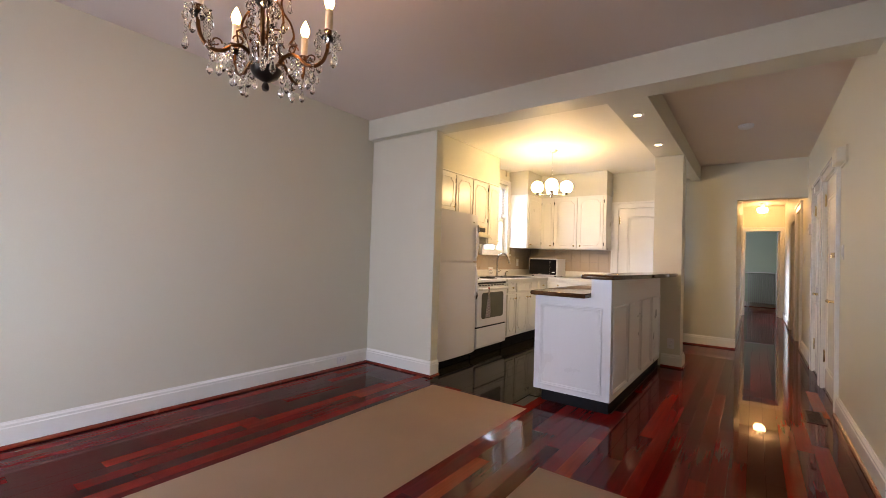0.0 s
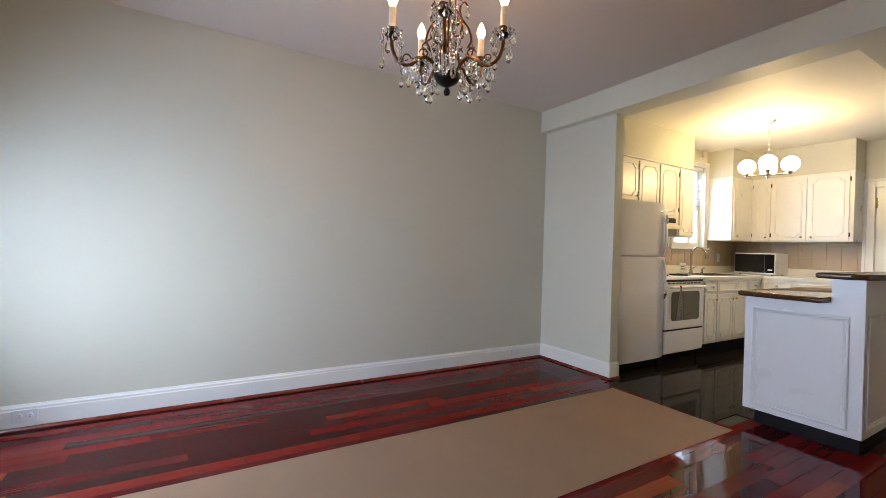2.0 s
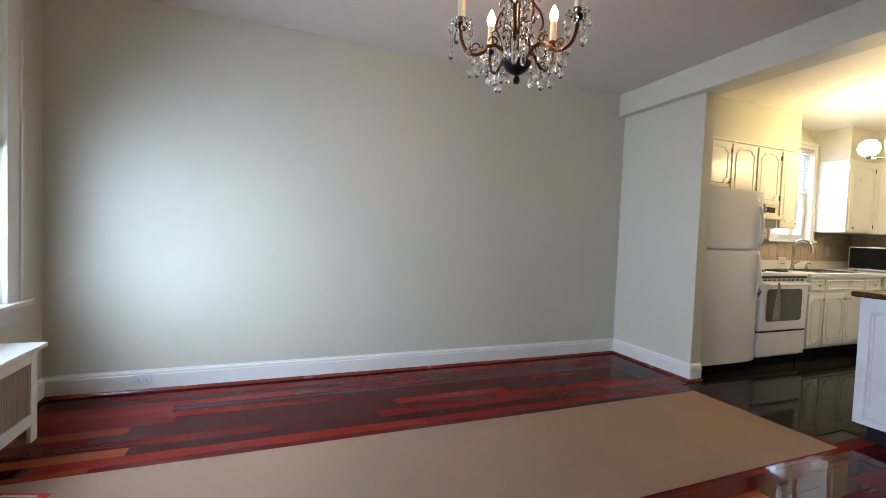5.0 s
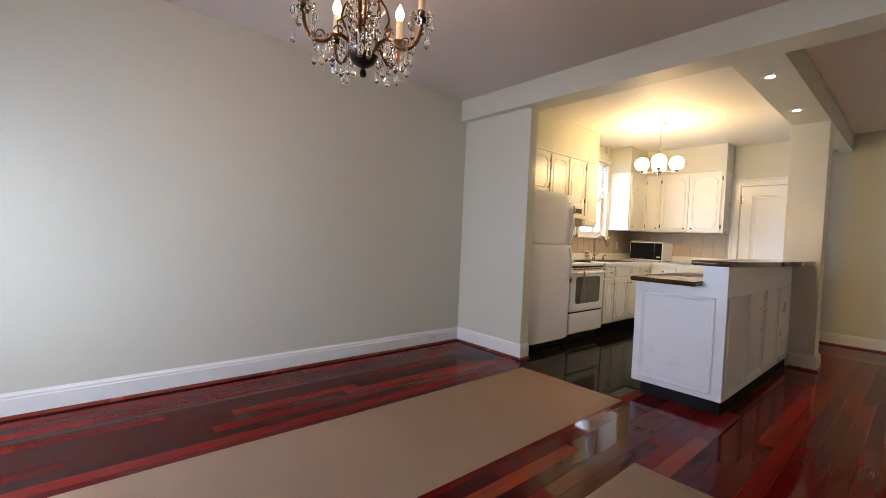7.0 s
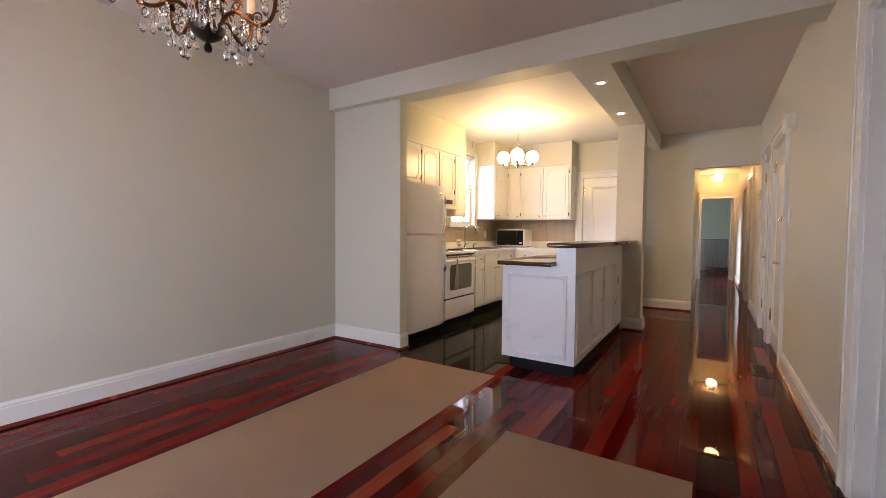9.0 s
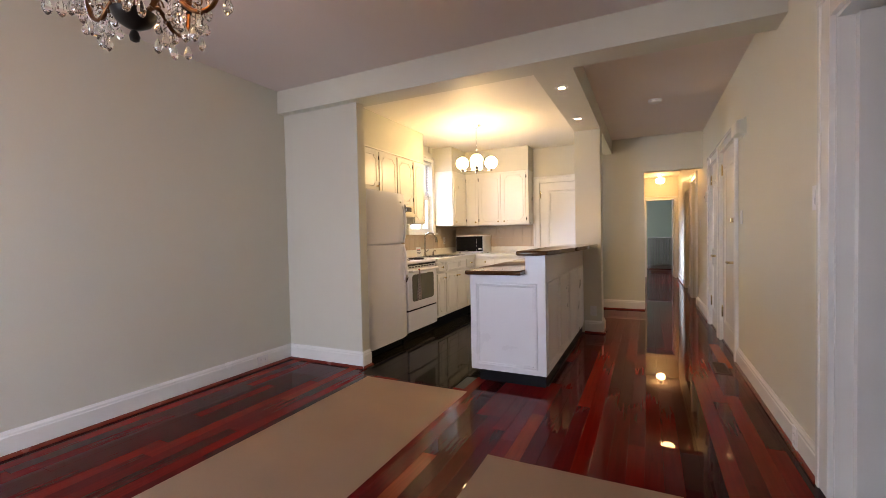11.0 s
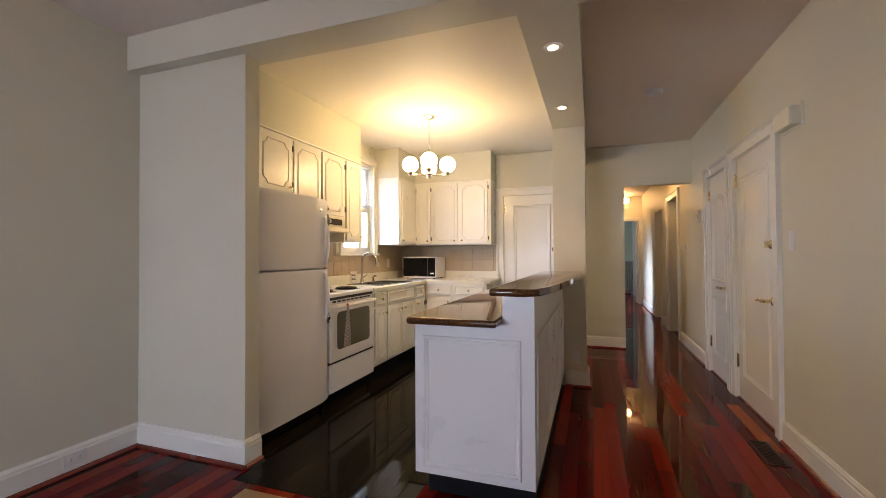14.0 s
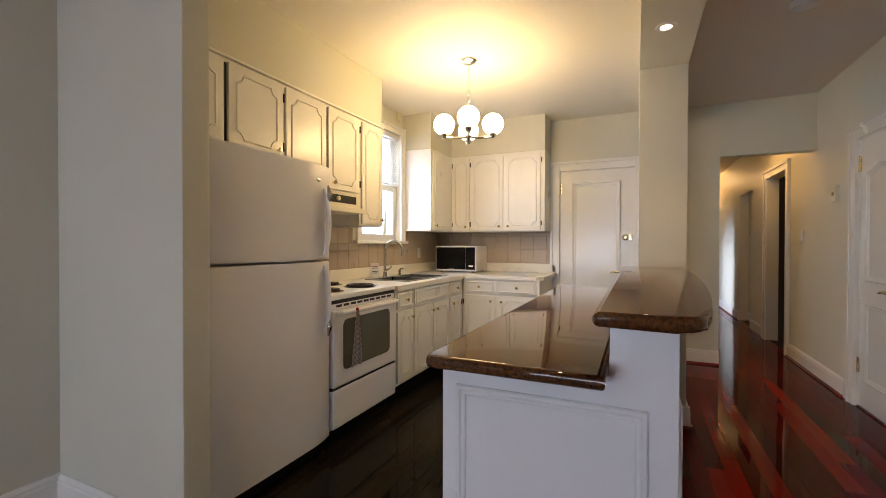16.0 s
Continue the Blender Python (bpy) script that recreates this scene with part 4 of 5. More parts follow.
for v in bm.verts:
    v.co = Vector((v.co.z, v.co.x, v.co.y))
part("oven_window", bm, oven_glass, od, "dark grey glass")
bm = bmesh.new()
tube(bm, [(RF - 0.004, GY0 + 0.035, 0.788), (RF + 0.035, GY0 + 0.045, 0.79), (RF + 0.040, GY0 + 0.09, 0.79), (RF + 0.040, GY1 - 0.09, 0.79), (RF + 0.035, GY1 - 0.045, 0.79), (RF - 0.004, GY1 - 0.035, 0.788)], 0.0145, 12, flat=1.0)
smooth(part("oven_handle", bm, appliance_white, od))
# dark filler that paints the shade between oven door and drawer
part("drawer_gap_shade", boxes((RF - 0.045, RF - 0.012, GY0 + 0.003, GY1 - 0.003, 0.335, 0.352)), dark_gap, rg, "black strip painting the shade in the gap above the drawer")
part("drawer", boxes((RF - 0.045, RF - 0.002, GY0 + 0.003, GY1 - 0.003, 0.11, 0.335), bevel=0.010), appliance_white, rg)
part("plinth", boxes((KX + 0.05, RF - 0.07, GY0 + 0.01, GY1 - 0.01, 0.0005, 0.09)), black_kick, rg, "black plinth")
for (x, y, r) in ((-2.38, 4.40, 0.085), (-2.38, 4.745, 0.108), (-2.66, 4.40, 0.105), (-2.66, 4.745, 0.082)):
    bm = bmesh.new()
    lathe(bm, [(r + 0.012, 0), (r + 0.012, 0.003), (r, 0.0035), (r * 0.5, 0.001)], (x, y, 0.8952), 24)
    pan = part("burner_pan", bm, steel, rg, "steel drip pan")
    bm = bmesh.new()
    pts = []
    for i in range(70):
        a = i * 0.36
        rr = 0.018 + (r - 0.022) * i / 69
        pts.append((x + rr * math.cos(a), y + rr * math.sin(a), 0.906))
    tube(bm, pts, 0.0068, 6)
    part("burner_coil", bm, black_iron, pan, "black coil")
# towel over the oven handle
bm = bmesh.new()
cols, rowsn = 21, 44
grid = []
for j in range(rowsn):
    v = j / (rowsn - 1)
    row = []
    for i in range(cols):
        u = i / (cols - 1)
        wdt = 0.026 + 0.072 * min(1, v * 1.2)
        y = 4.375 + (u - 0.5) * wdt
        x = RF + 0.062 + 0.010 * math.sin(u * 13 + v * 2) * (0.4 + 0.6 * v) - 0.012 * v
        z = 0.80 - 0.335 * v - 0.012 * abs(u - 0.45) * v
        row.append(bm.verts.new((x, y, z)))
    grid.append(row)
for j in range(rowsn - 1):
    for i in range(cols - 1):
        f = bm.faces.new((grid[j][i], grid[j][i + 1], grid[j + 1][i + 1], grid[j + 1][i]))
        f.material_index = 1 if (i % 4 < 2) != (j % 4 < 2) else 0
bmesh.ops.solidify(bm, geom=bm.faces[:], thickness=0.004)
towel = part("tea_towel", bm, cloth)
towel.data.materials.append(cloth_stripe)
smooth(tagged(towel, "striped grey tea towel hanging from the oven handle", "towel"))
bm = bmesh.new()
bmesh.ops.create_uvsphere(bm, u_segments=10, v_segments=8, radius=0.010)
bmesh.ops.translate(bm, vec=(RF + 0.060, 4.375, 0.803), verts=bm.verts)
part("hanging_knot", bm, red_print, towel, "red gathered knot")

# ---- microwave ----
mw = thing("microwave", (-2.445, 6.74, 0.89), "white microwave oven with black glass front", "microwave")
MX0, MX1, MY0, MZ0, MZ1 = -2.665, -2.185, 6.56, 0.902, 1.178
part("case", boxes((MX0, MX1, MY0 + 0.012, 6.93, MZ0, MZ1), bevel=0.006), appliance_white, mw)
part("front_frame", boxes((MX0, MX1, MY0, MY0 + 0.013, MZ0, MZ1), bevel=0.004), appliance_white, mw)
part("door", boxes((MX0 + 0.010, MX0 + 0.362, MY0 - 0.004, MY0 + 0.001, MZ0 + 0.018, MZ1 - 0.014), bevel=0.002), black_gloss, mw, "black glass door")
part("control_panel", boxes((MX0 + 0.364, MX1 - 0.010, MY0 - 0.004, MY0 + 0.001, MZ0 + 0.018, MZ1 - 0.014), bevel=0.002), black_gloss, mw, "black control panel")
part("button", boxes((MX0 + 0.40, MX0 + 0.45, MY0 - 0.006, MY0 - 0.004, MZ0 + 0.05, MZ0 + 0.066)), white_plastic, mw)
part("brand_bar", boxes((MX0 + 0.17, MX0 + 0.22, MY0 - 0.0055, MY0 - 0.004, MZ0 + 0.024, MZ0 + 0.031)), steel, mw)
for x in (MX0 + 0.04, MX1 - 0.06):
    for y in (MY0 + 0.04, 6.88):
        part("foot", boxes((x, x + 0.025, y, y + 0.025, 0.8892, 0.903), bevel=0.003), black_kick, mw)

# ---- breakfast bar ----
PX0, PX1, PY0, PY1, RX = -1.13, -0.52, 3.41, 5.43, -0.672
bar = thing("breakfast_bar", (-0.82, 4.4, 0), "white panelled peninsula cabinet with raised bar side", "kitchen island")
bm = bmesh.new()
prism(bm, [(PX0, 0.088), (PX1, 0.088), (PX1, 1.014), (RX, 1.014), (RX, 0.863), (PX0, 0.863)], -PY1, -PY0, bevel=0.002, seg=2)
for v in bm.verts:
    v.co = Vector((v.co.x, -v.co.z, v.co.y))
part("body", bm, bar_daylight_white, bar)
part("toe_kick", boxes((PX0 + 0.07, PX1 - 0.012, PY0 + 0.012, PY1, 0.001, 0.088)), black_kick, bar, "black toe kick")
bm = bmesh.new()
ring_moulding(bm, [(0.045, 0.125), (PX1 - PX0 - 0.065, 0.125), (PX1 - PX0 - 0.065, 0.79), (0.045, 0.79)], BAR_MOULD)
bmesh.ops.transform(bm, matrix=facing_minus_y(PX0, PY0, 0), verts=bm.verts)
smooth(part("end_moulding", bm, bar_daylight_white, bar), 25)
ys = (3.43, 3.925, 4.42, 4.915, 5.41)
for a, b in zip(ys, ys[1:]):
    bm = bmesh.new()
    ring_moulding(bm, [(a + 0.02, 0.135), (b - 0.02, 0.135), (b - 0.02, 0.80), (a + 0.02, 0.80)], BAR_MOULD)
    bmesh.ops.transform(bm, matrix=facing_x(PX1, 0, 0), verts=bm.verts)
    smooth(part("panel_moulding", bm, bar_daylight_white, bar), 25)
bm = bmesh.new()
prism(bm, [(-1.13, 3.305), (-1.122, 3.285), (-1.10, 3.277), (-0.6745, 3.277), (-0.6745, 5.425), (-1.13, 5.425)], 0.8635, 0.898, bevel=0.014, seg=4)
smooth(tagged(part("low_countertop", bm, granite_brown), "polished brown granite worktop of the peninsula", "worktop"), 50)
bm = bmesh.new()
edge = [(-0.700, 3.250), (-0.690, 3.237), (-0.54, 3.237)]
for i in range(1, 7):
    a = radians(15 * i)
    edge.append((-0.54 + 0.062 * math.sin(a), 3.307 - 0.070 * math.cos(a)))
for i in range(1, 17):
    u = i / 16
    edge.append((-0.478 + 0.136 * math.sin(math.pi * 0.5 * u ** 0.75), 3.307 + u * 2.09))
edge += [(-0.365, 5.423), (-0.700, 5.423)]
prism(bm, edge, 1.0145, 1.048, bevel=0.014, seg=4)
smooth(tagged(part("bar_countertop", bm, granite_brown), "raised polished brown granite bar top with bowed edge", "worktop"), 50)

# ---- wall tiles ----
splash = tagged(part("backsplash", boxes((KX, KX + 0.004, 4.205, KY, 0.9855, 1.2), (KX, KX + 0.004, 4.205, 5.26, 1.2, 1.334), (KX, KX + 0.004, 6.17, KY, 1.2, 1.334), (KX + 0.004, -1.47, KY - 0.004, KY, 0.9855, 1.334)), grout), "beige square wall tiles above the worktop", "tiles", kind="structure")
TS = 0.147
tiles = {}


def tile_at(name_w, name_h, m):
    key = (round(name_w, 3), round(name_h, 3))
    if key not in tiles:
        bm = bmesh.new()
        w, h, c, t = name_w - 0.002, name_h - 0.002, 0.0015, 0.006
        low = [bm.verts.new(p) for p in ((0, 0, 0), (w, 0, 0), (w, 0, h), (0, 0, h))]
        topv = [bm.verts.new(p) for p in ((c, t, c), (w - c, t, c), (w - c, t, h - c), (c, t, h - c))]
        for i in range(4):
            bm.faces.new((low[i], low[(i + 1) % 4], topv[(i + 1) % 4], topv[i]))
        bm.faces.new(topv)
        tiles[key] = mesh_of("tile", bm, tile_beige)
    shared("tile", tiles[key], splash, m)


for z0, z1 in ((0.9865, 1.14), (1.14, 1.2), (1.2, 1.287), (1.287, 1.333)):
    y = KY - 0.01
    while y > 4.21:
        a = max(y - TS, 4.206)
        if z0 < 1.19 or a > 6.165 or y < 5.27:
            if y - a > 0.02:
                tile_at(y - a, z1 - z0, facing_x(KX + 0.003, a, z0))
        y -= TS
for z0, z1 in ((0.9865, 1.14), (1.14, 1.287), (1.287, 1.333)):
    x = KX + 0.011
    while x < -1.49:
        b = min(x + TS, -1.471)
        tile_at(b - x, z1 - z0, facing_minus_y(x, KY - 0.003, z0))
        x += TS

# ---- kitchen pendant ----
PC = Vector((-1.735, 5.17, 0))
pend = thing("pendant_light", (PC.x, PC.y, KC), "chrome pendant lamp with four lit white globes", "ceiling lamp")
bm = bmesh.new()
lathe(bm, [(0.062, 0), (0.062, -0.006), (0.05, -0.020), (0.02, -0.030), (0.008, -0.034)], (PC.x, PC.y, KC), 24)
smooth(part("canopy", bm, chrome, pend))
bm = bmesh.new()
z = KC - 0.03
k = 0
while z > 2.20:
    pts = []
    for i in range(10):
        a = 2 * math.pi * i / 10
        u, w = 0.009 * math.cos(a), 0.017 * math.sin(a)
        pts.append((PC.x + (u if k % 2 else 0), PC.y + (0 if k % 2 else u), z - 0.017 + w))
    tube(bm, pts, 0.0024, 5, closed=True)
    z -= 0.027
    k += 1
part("chain", bm, chrome, pend)
bm = bmesh.new()
lathe(bm, [(0.006, 0.27), (0.008, 0.24), (0.006, 0.2), (0.006, 0.08), (0.028, 0.06), (0.03, 0.03), (0.02, 0.02), (0.012, -0.005), (0.006, -0.02)], (PC.x, PC.y, 1.955), 16)
smooth(part("stem", bm, chrome, pend))
view = math.atan2(0.93, -0.36)
for i in range(4):
    a = view + i * math.pi / 2
    d = Vector((math.cos(a), math.sin(a), 0))
    bm = bmesh.new()
    c0 = PC + Vector((0, 0, 1.977))
    tube(bm, [c0, c0 + d * 0.09 + Vector((0, 0, -0.002)), c0 + d * 0.188], 0.008, 8)
    lathe(bm, [(0.012, -0.012), (0.024, 0.0), (0.026, 0.018), (0.030, 0.022)], tuple(c0 + d * 0.178 + Vector((0, 0, 0.004))), 16)
    arm = smooth(part("arm", bm, chrome, pend))
    bm = bmesh.new()
    ball(bm, tuple(c0 + d * 0.178 + Vector((0, 0, 0.095))), 0.0765, 24, 14)
    smooth(part("globe", bm, globe_glow, arm, "lit white glass globe"), 180)

# ---- living room ----
def paper_sheet(name, x0, x1, y0, y1, label, seed):
    """Thin protective paper, rolled out with slight waves and a faintly curled edge."""
    bm = bmesh.new()
    nx, ny = 14, 60
    g = []
    for j in range(ny + 1):
        row = []
        for i in range(nx + 1):
            u, v = i / nx, j / ny
            x, y = x0 + (x1 - x0) * u, y0 + (y1 - y0) * v
            z = 0.0022 + 0.0024 * (noise.noise(Vector((x * 1.7, y * 1.1, seed))) + 0.5) + 0.004 * max(0, v - 0.985) / 0.015 * (0.5 + noise.noise(Vector((x * 4, seed, 0))))
            x += 0.006 * noise.noise(Vector((y * 0.8, seed, 3)))
            row.append(bm.verts.new((x, y, max(0.0016, z))))
        g.append(row)
    for j in range(ny):
        for i in range(nx):
            bm.faces.new((g[j][i], g[j][i + 1], g[j + 1][i + 1], g[j + 1][i]))
    bmesh.ops.solidify(bm, geom=bm.faces[:], thickness=0.0008)
    return smooth(tagged(part(name, bm, kraft), label, "paper"), 60)


sheet = paper_sheet("floor_paper", -1.955, -1.05, -1.20, 3.115, "long brown kraft paper runner rolled out over the floor", 1.0)
paper_sheet("floor_paper", -0.60, 0.305, -1.20, 2.315, "brown kraft paper runner lying beside the first", 7.0)
bm = bmesh.new()
box(bm, -0.10, 0.10, -0.055, 0.055, 0.0, 0.0012)
bmesh.ops.transform(bm, matrix=pose(-1.80, -0.86, 0.0085, 0, 0, 72), verts=bm.verts)
lab = part("printed_label", bm, red_print, sheet, "red printed patch on the paper")
bm = bmesh.new()
box(bm, -0.08, 0.09, -0.012, 0.012, 0.0013, 0.0019)
bmesh.ops.transform(bm, matrix=pose(-1.80, -0.86, 0.0085, 0, 0, 84), verts=bm.verts)
part("print_bar", bm, yellow_print, lab, "yellow bar")
for dy in (-0.035, 0.034):
    bm = bmesh.new()
    box(bm, -0.08, 0.06, dy - 0.006, dy + 0.006, 0.0013, 0.0018)
    bmesh.ops.transform(bm, matrix=pose(-1.80, -0.86, 0.0085, 0, 0, 72), verts=bm.verts)
    part("print_bar", bm, white_plastic, lab, "white bar")


# ---- crystal chandelier ----
CC = Vector((-1.266, 1.028, 0))
ch = thing("chandelier", (CC.x, CC.y, CEIL), "antique bronze candle chandelier hung with clear crystal drops", "chandelier")
bm = bmesh.new()
lathe(bm, [(0.004, -0.082), (0.012, -0.078), (0.015, -0.066), (0.011, -0.052), (0.006, -0.045), (0.02, -0.040), (0.046, -0.024), (0.058, -0.004), (0.061, 0.006), (0.055, 0.008)], (CC.x, CC.y, 1.872), 24)
smooth(part("bowl", bm, black_iron, ch, "dark bronze bowl and finial"))
bm = bmesh.new()
lathe(bm, [(0.012, 0.0), (0.018, 0.02), (0.010, 0.05), (0.022, 0.09), (0.026, 0.12), (0.012, 0.15), (0.008, 0.22), (0.020, 0.25), (0.012, 0.28), (0.006, 0.33)], (CC.x, CC.y, 1.90), 14)
smooth(part("glass_column", bm, crystal, ch, "clear cut glass column"))
bm = bmesh.new()
lathe(bm, [(0.003, 0.0), (0.003, 0.34), (0.014, 0.36), (0.020, 0.38), (0.008, 0.41), (0.005, 0.45)], (CC.x, CC.y, 1.90), 12)
part("stem", bm, old_brass, ch)
bm = bmesh.new()
z, k = 2.55, 0
while z > 2.345:
    pts = []
    for i in range(10):
        a = 2 * math.pi * i / 10
        u, w = 0.010 * math.cos(a), 0.018 * math.sin(a)
        pts.append((CC.x + (u if k % 2 else 0), CC.y + (0 if k % 2 else u), z - 0.018 + w))
    tube(bm, pts, 0.0026, 5, closed=True)
    z, k = z - 0.028, k + 1
part("chain", bm, old_brass, ch)
bm = bmesh.new()
lathe(bm, [(0.055, 0), (0.055, -0.008), (0.04, -0.022), (0.012, -0.034)], (CC.x, CC.y, CEIL), 20)
part("canopy", bm, old_brass, ch)

bm = bmesh.new()
lathe(bm, [(0.0012, 0.0), (0.0045, -0.004), (0.0105, -0.014), (0.0128, -0.024), (0.0095, -0.034), (0.001, -0.040)], seg=6)
drop_mesh = mesh_of("crystal_drop", bm, crystal)
bm = bmesh.new()
lathe(bm, [(0.0012, 0.0), (0.005, -0.007), (0.0115, -0.023), (0.0135, -0.034), (0.0095, -0.046), (0.001, -0.054)], seg=8)
big_mesh = mesh_of("crystal_drop", bm, crystal)
bm = bmesh.new()
lathe(bm, [(0.001, 0.0065), (0.005, 0.004), (0.0065, 0.0), (0.005, -0.004), (0.001, -0.0065)], seg=7)
bead_mesh = mesh_of("crystal_bead", bm, crystal)
bm = bmesh.new()
n = 48
prof = [(0.010, 0.0), (0.026, 0.002), (0.040, 0.010), (0.044, 0.016), (0.040, 0.014), (0.024, 0.006), (0.010, 0.004)]
rings = []
for r, z in prof:
    rings.append([bm.verts.new((r * (1 + (0.10 * math.cos(8 * 2 * math.pi * i / n) if r > 0.02 else 0)) * math.cos(2 * math.pi * i / n), r * (1 + (0.10 * math.cos(8 * 2 * math.pi * i / n) if r > 0.02 else 0)) * math.sin(2 * math.pi * i / n), z)) for i in range(n)])
for a, b in zip(rings, rings[1:]):
    for i in range(n):
        bm.faces.new((a[i], a[(i + 1) % n], b[(i + 1) % n], b[i]))
bobeche_mesh = mesh_of("drip_dish", bm, crystal)
crng = random.Random(5)
base_a = math.atan2(-0.93, 1.60) - radians(4)
for i in range(5):
    a = base_a + i * math.pi * 0.4
    d = Vector((math.cos(a), math.sin(a), 0))
    up = Vector((0, 0, 1))
    o = CC + up * 1.90
    path = [o + d * 0.05 + up * 0.004, o + d * 0.072 + up * 0.032, o + d * 0.10 + up * 0.045, o + d * 0.13 + up * 0.030, o + d * 0.16 + up * 0.006, o + d * 0.19 + up * 0.0, o + d * 0.226 + up * 0.022, o + d * 0.243 + up * 0.065, o + d * 0.246 + up * 0.11]
    bm = bmesh.new()
    tube(bm, curve_points(path), 0.0078, 8)
    # scrolls riding on the arm
    sc = [o + d * (0.105 + 0.022 * math.cos(t) * (1 - t / 9)) + up * (0.062 + 0.022 * math.sin(t) * (1 - t / 9)) for t in [x * 0.45 for x in range(14)]]
    tube(bm, sc, 0.0032, 6)
    sc = [o + d * (0.182 - 0.020 * math.cos(t) * (1 - t / 9)) + up * (0.030 + 0.020 * math.sin(t) * (1 - t / 9)) for t in [x * 0.45 for x in range(14)]]
    tube(bm, sc, 0.0032, 6)
    arm = smooth(part("arm", bm, old_brass, ch, "scrolled bronze arm"))
    tip = o + d * 0.246 + up * 0.112
    bm = bmesh.new()
    lathe(bm, [(0.005, -0.012), (0.020, -0.006), (0.030, 0.004), (0.026, 0.005), (0.010, 0.0)], tuple(tip), 9)
    part("leaf_cup", bm, black_iron, arm, "dark leaf cup")
    shared("drip_dish", bobeche_mesh, arm, Matrix.Translation(tip + up * 0.006))
    bm = bmesh.new()
    lathe(bm, [(0.010, 0.0), (0.016, 0.006), (0.013, 0.016), (0.017, 0.028), (0.012, 0.034)], tuple(tip + up * 0.006), 12)
    part("candle_cup", bm, old_brass, arm)
    bm = bmesh.new()
    lathe(bm, [(0.0155, 0.0), (0.0155, 0.085), (0.011, 0.088)], tuple(tip + up * 0.036), 14)
    smooth(part("candle_sleeve", bm, candle_white, arm, "cream candle sleeve"))
    bm = bmesh.new()
    lathe(bm, [(0.008, 0.0), (0.014, 0.010), (0.0195, 0.028), (0.0175, 0.044), (0.009, 0.064), (0.0018, 0.078)], tuple(tip + up * 0.123), 12)
    smooth(part("bulb", bm, bulb_glow, arm, "lit flame-shaped bulb"), 180)
    for j in range(8):
        b = a + j * math.pi / 4 + crng.random() * 0.3
        p = tip + Vector((math.cos(b), math.sin(b), 0)) * 0.044 + up * 0.012
        drop = -0.012 if j % 2 else -0.006
        shared("crystal_bead", bead_mesh, arm, Matrix.Translation(p + up * drop * 0.5))
        if j % 2:
            shared("crystal_bead", bead_mesh, arm, Matrix.Translation(p + up * -0.018))
            n_beads = 2 if j % 4 == 1 else 5
            for q in range(n_beads):
                shared("crystal_bead", bead_mesh, arm, Matrix.Translation(p + up * (-0.031 - 0.013 * q)))
        shared("crystal_drop", big_mesh if j % 2 else drop_mesh, arm, Matrix.Translation(p + up * (-0.025 - 0.013 * n_beads if j % 2 else -0.012)) @ Matrix.Rotation(crng.random() * 3, 4, "Z"))
    for j, (rr, zz) in enumerate(((0.13, 0.02), (0.17, -0.006), (0.10, 0.035))):
        for q in range(3):
            shared("crystal_bead", bead_mesh, arm, Matrix.Translation(o + d * rr + up * (zz - 0.004 - 0.013 * q)))
        shared("crystal_drop", drop_mesh if j == 2 else big_mesh, arm, Matrix.Translation(o + d * rr + up * (zz - 0.037)) @ Matrix.Rotation(crng.random() * 3, 4, "Z"))
    for j in range(4):
        b = a + (j + 0.5) * math.pi / 2
        p = o + d * (0.165 + 0.045 * math.cos(b - a)) + Vector((-d.y, d.x, 0)) * 0.045 * math.sin(b - a) + up * 0.012
        for q in range(2 + j % 2):
            shared("crystal_bead", bead_mesh, arm, Matrix.Translation(p + up * (-0.013 * q)))
        shared("crystal_drop", big_mesh if j % 2 else drop_mesh, arm, Matrix.Translation(p + up * (-0.020 - 0.013 * (1 + j % 2))) @ Matrix.Rotation(crng.random() * 3, 4, "Z"))
    # upright scrolls to the crown, between the arms
    a2 = a + math.pi * 0.2
    e = Vector((math.cos(a2), math.sin(a2), 0))
    bm = bmesh.new()
    tube(bm, curve_points([o + e * 0.045 + up * 0.01, o + e * 0.052 + up * 0.05, o + e * 0.045 + up * 0.085, o + e * 0.06 + up * 0.098, o + e * 0.07 + up * 0.088]), 0.0036, 6)
    tube(bm, curve_points([o + e * 0.09 + up * 0.115, o + e * 0.105 + up * 0.15, o + e * 0.09 + up * 0.20, o + e * 0.06 + up * 0.235, o + e * 0.05 + up * 0.28, o + e * 0.068 + up * 0.31, o + e * 0.085 + up * 0.295]), 0.0045, 7)
    tube(bm, [o + d * 0.105 + up * 0.045, o + d * 0.10 + e * 0.02 + up * 0.09, o + e * 0.09 + up * 0.115], 0.004, 6)
    cage = smooth(part("scroll", bm, old_brass, ch, "bronze scroll"))
    for rr, zz, big in ((0.09, 0.112, 1), (0.105, 0.145, 0), (0.07, 0.225, 1), (0.085, 0.29, 0), (0.05, 0.09, 0)):
        shared("crystal_bead", bead_mesh, cage, Matrix.Translation(o + e * rr + up * (zz - 0.002)))
        shared("crystal_drop", big_mesh if big else drop_mesh, cage, Matrix.Translation(o + e * rr + up * (zz - 0.009)) @ Matrix.Rotation(crng.random() * 3, 4, "Z"))
    for rr, zz in ((0.03, 0.17), (0.028, 0.13), (0.034, 0.24)):
        shared("crystal_drop", drop_mesh, ch, Matrix.Translation(o + e * rr + up * zz) @ Matrix.Rotation(crng.random() * 3, 4, "Z"))


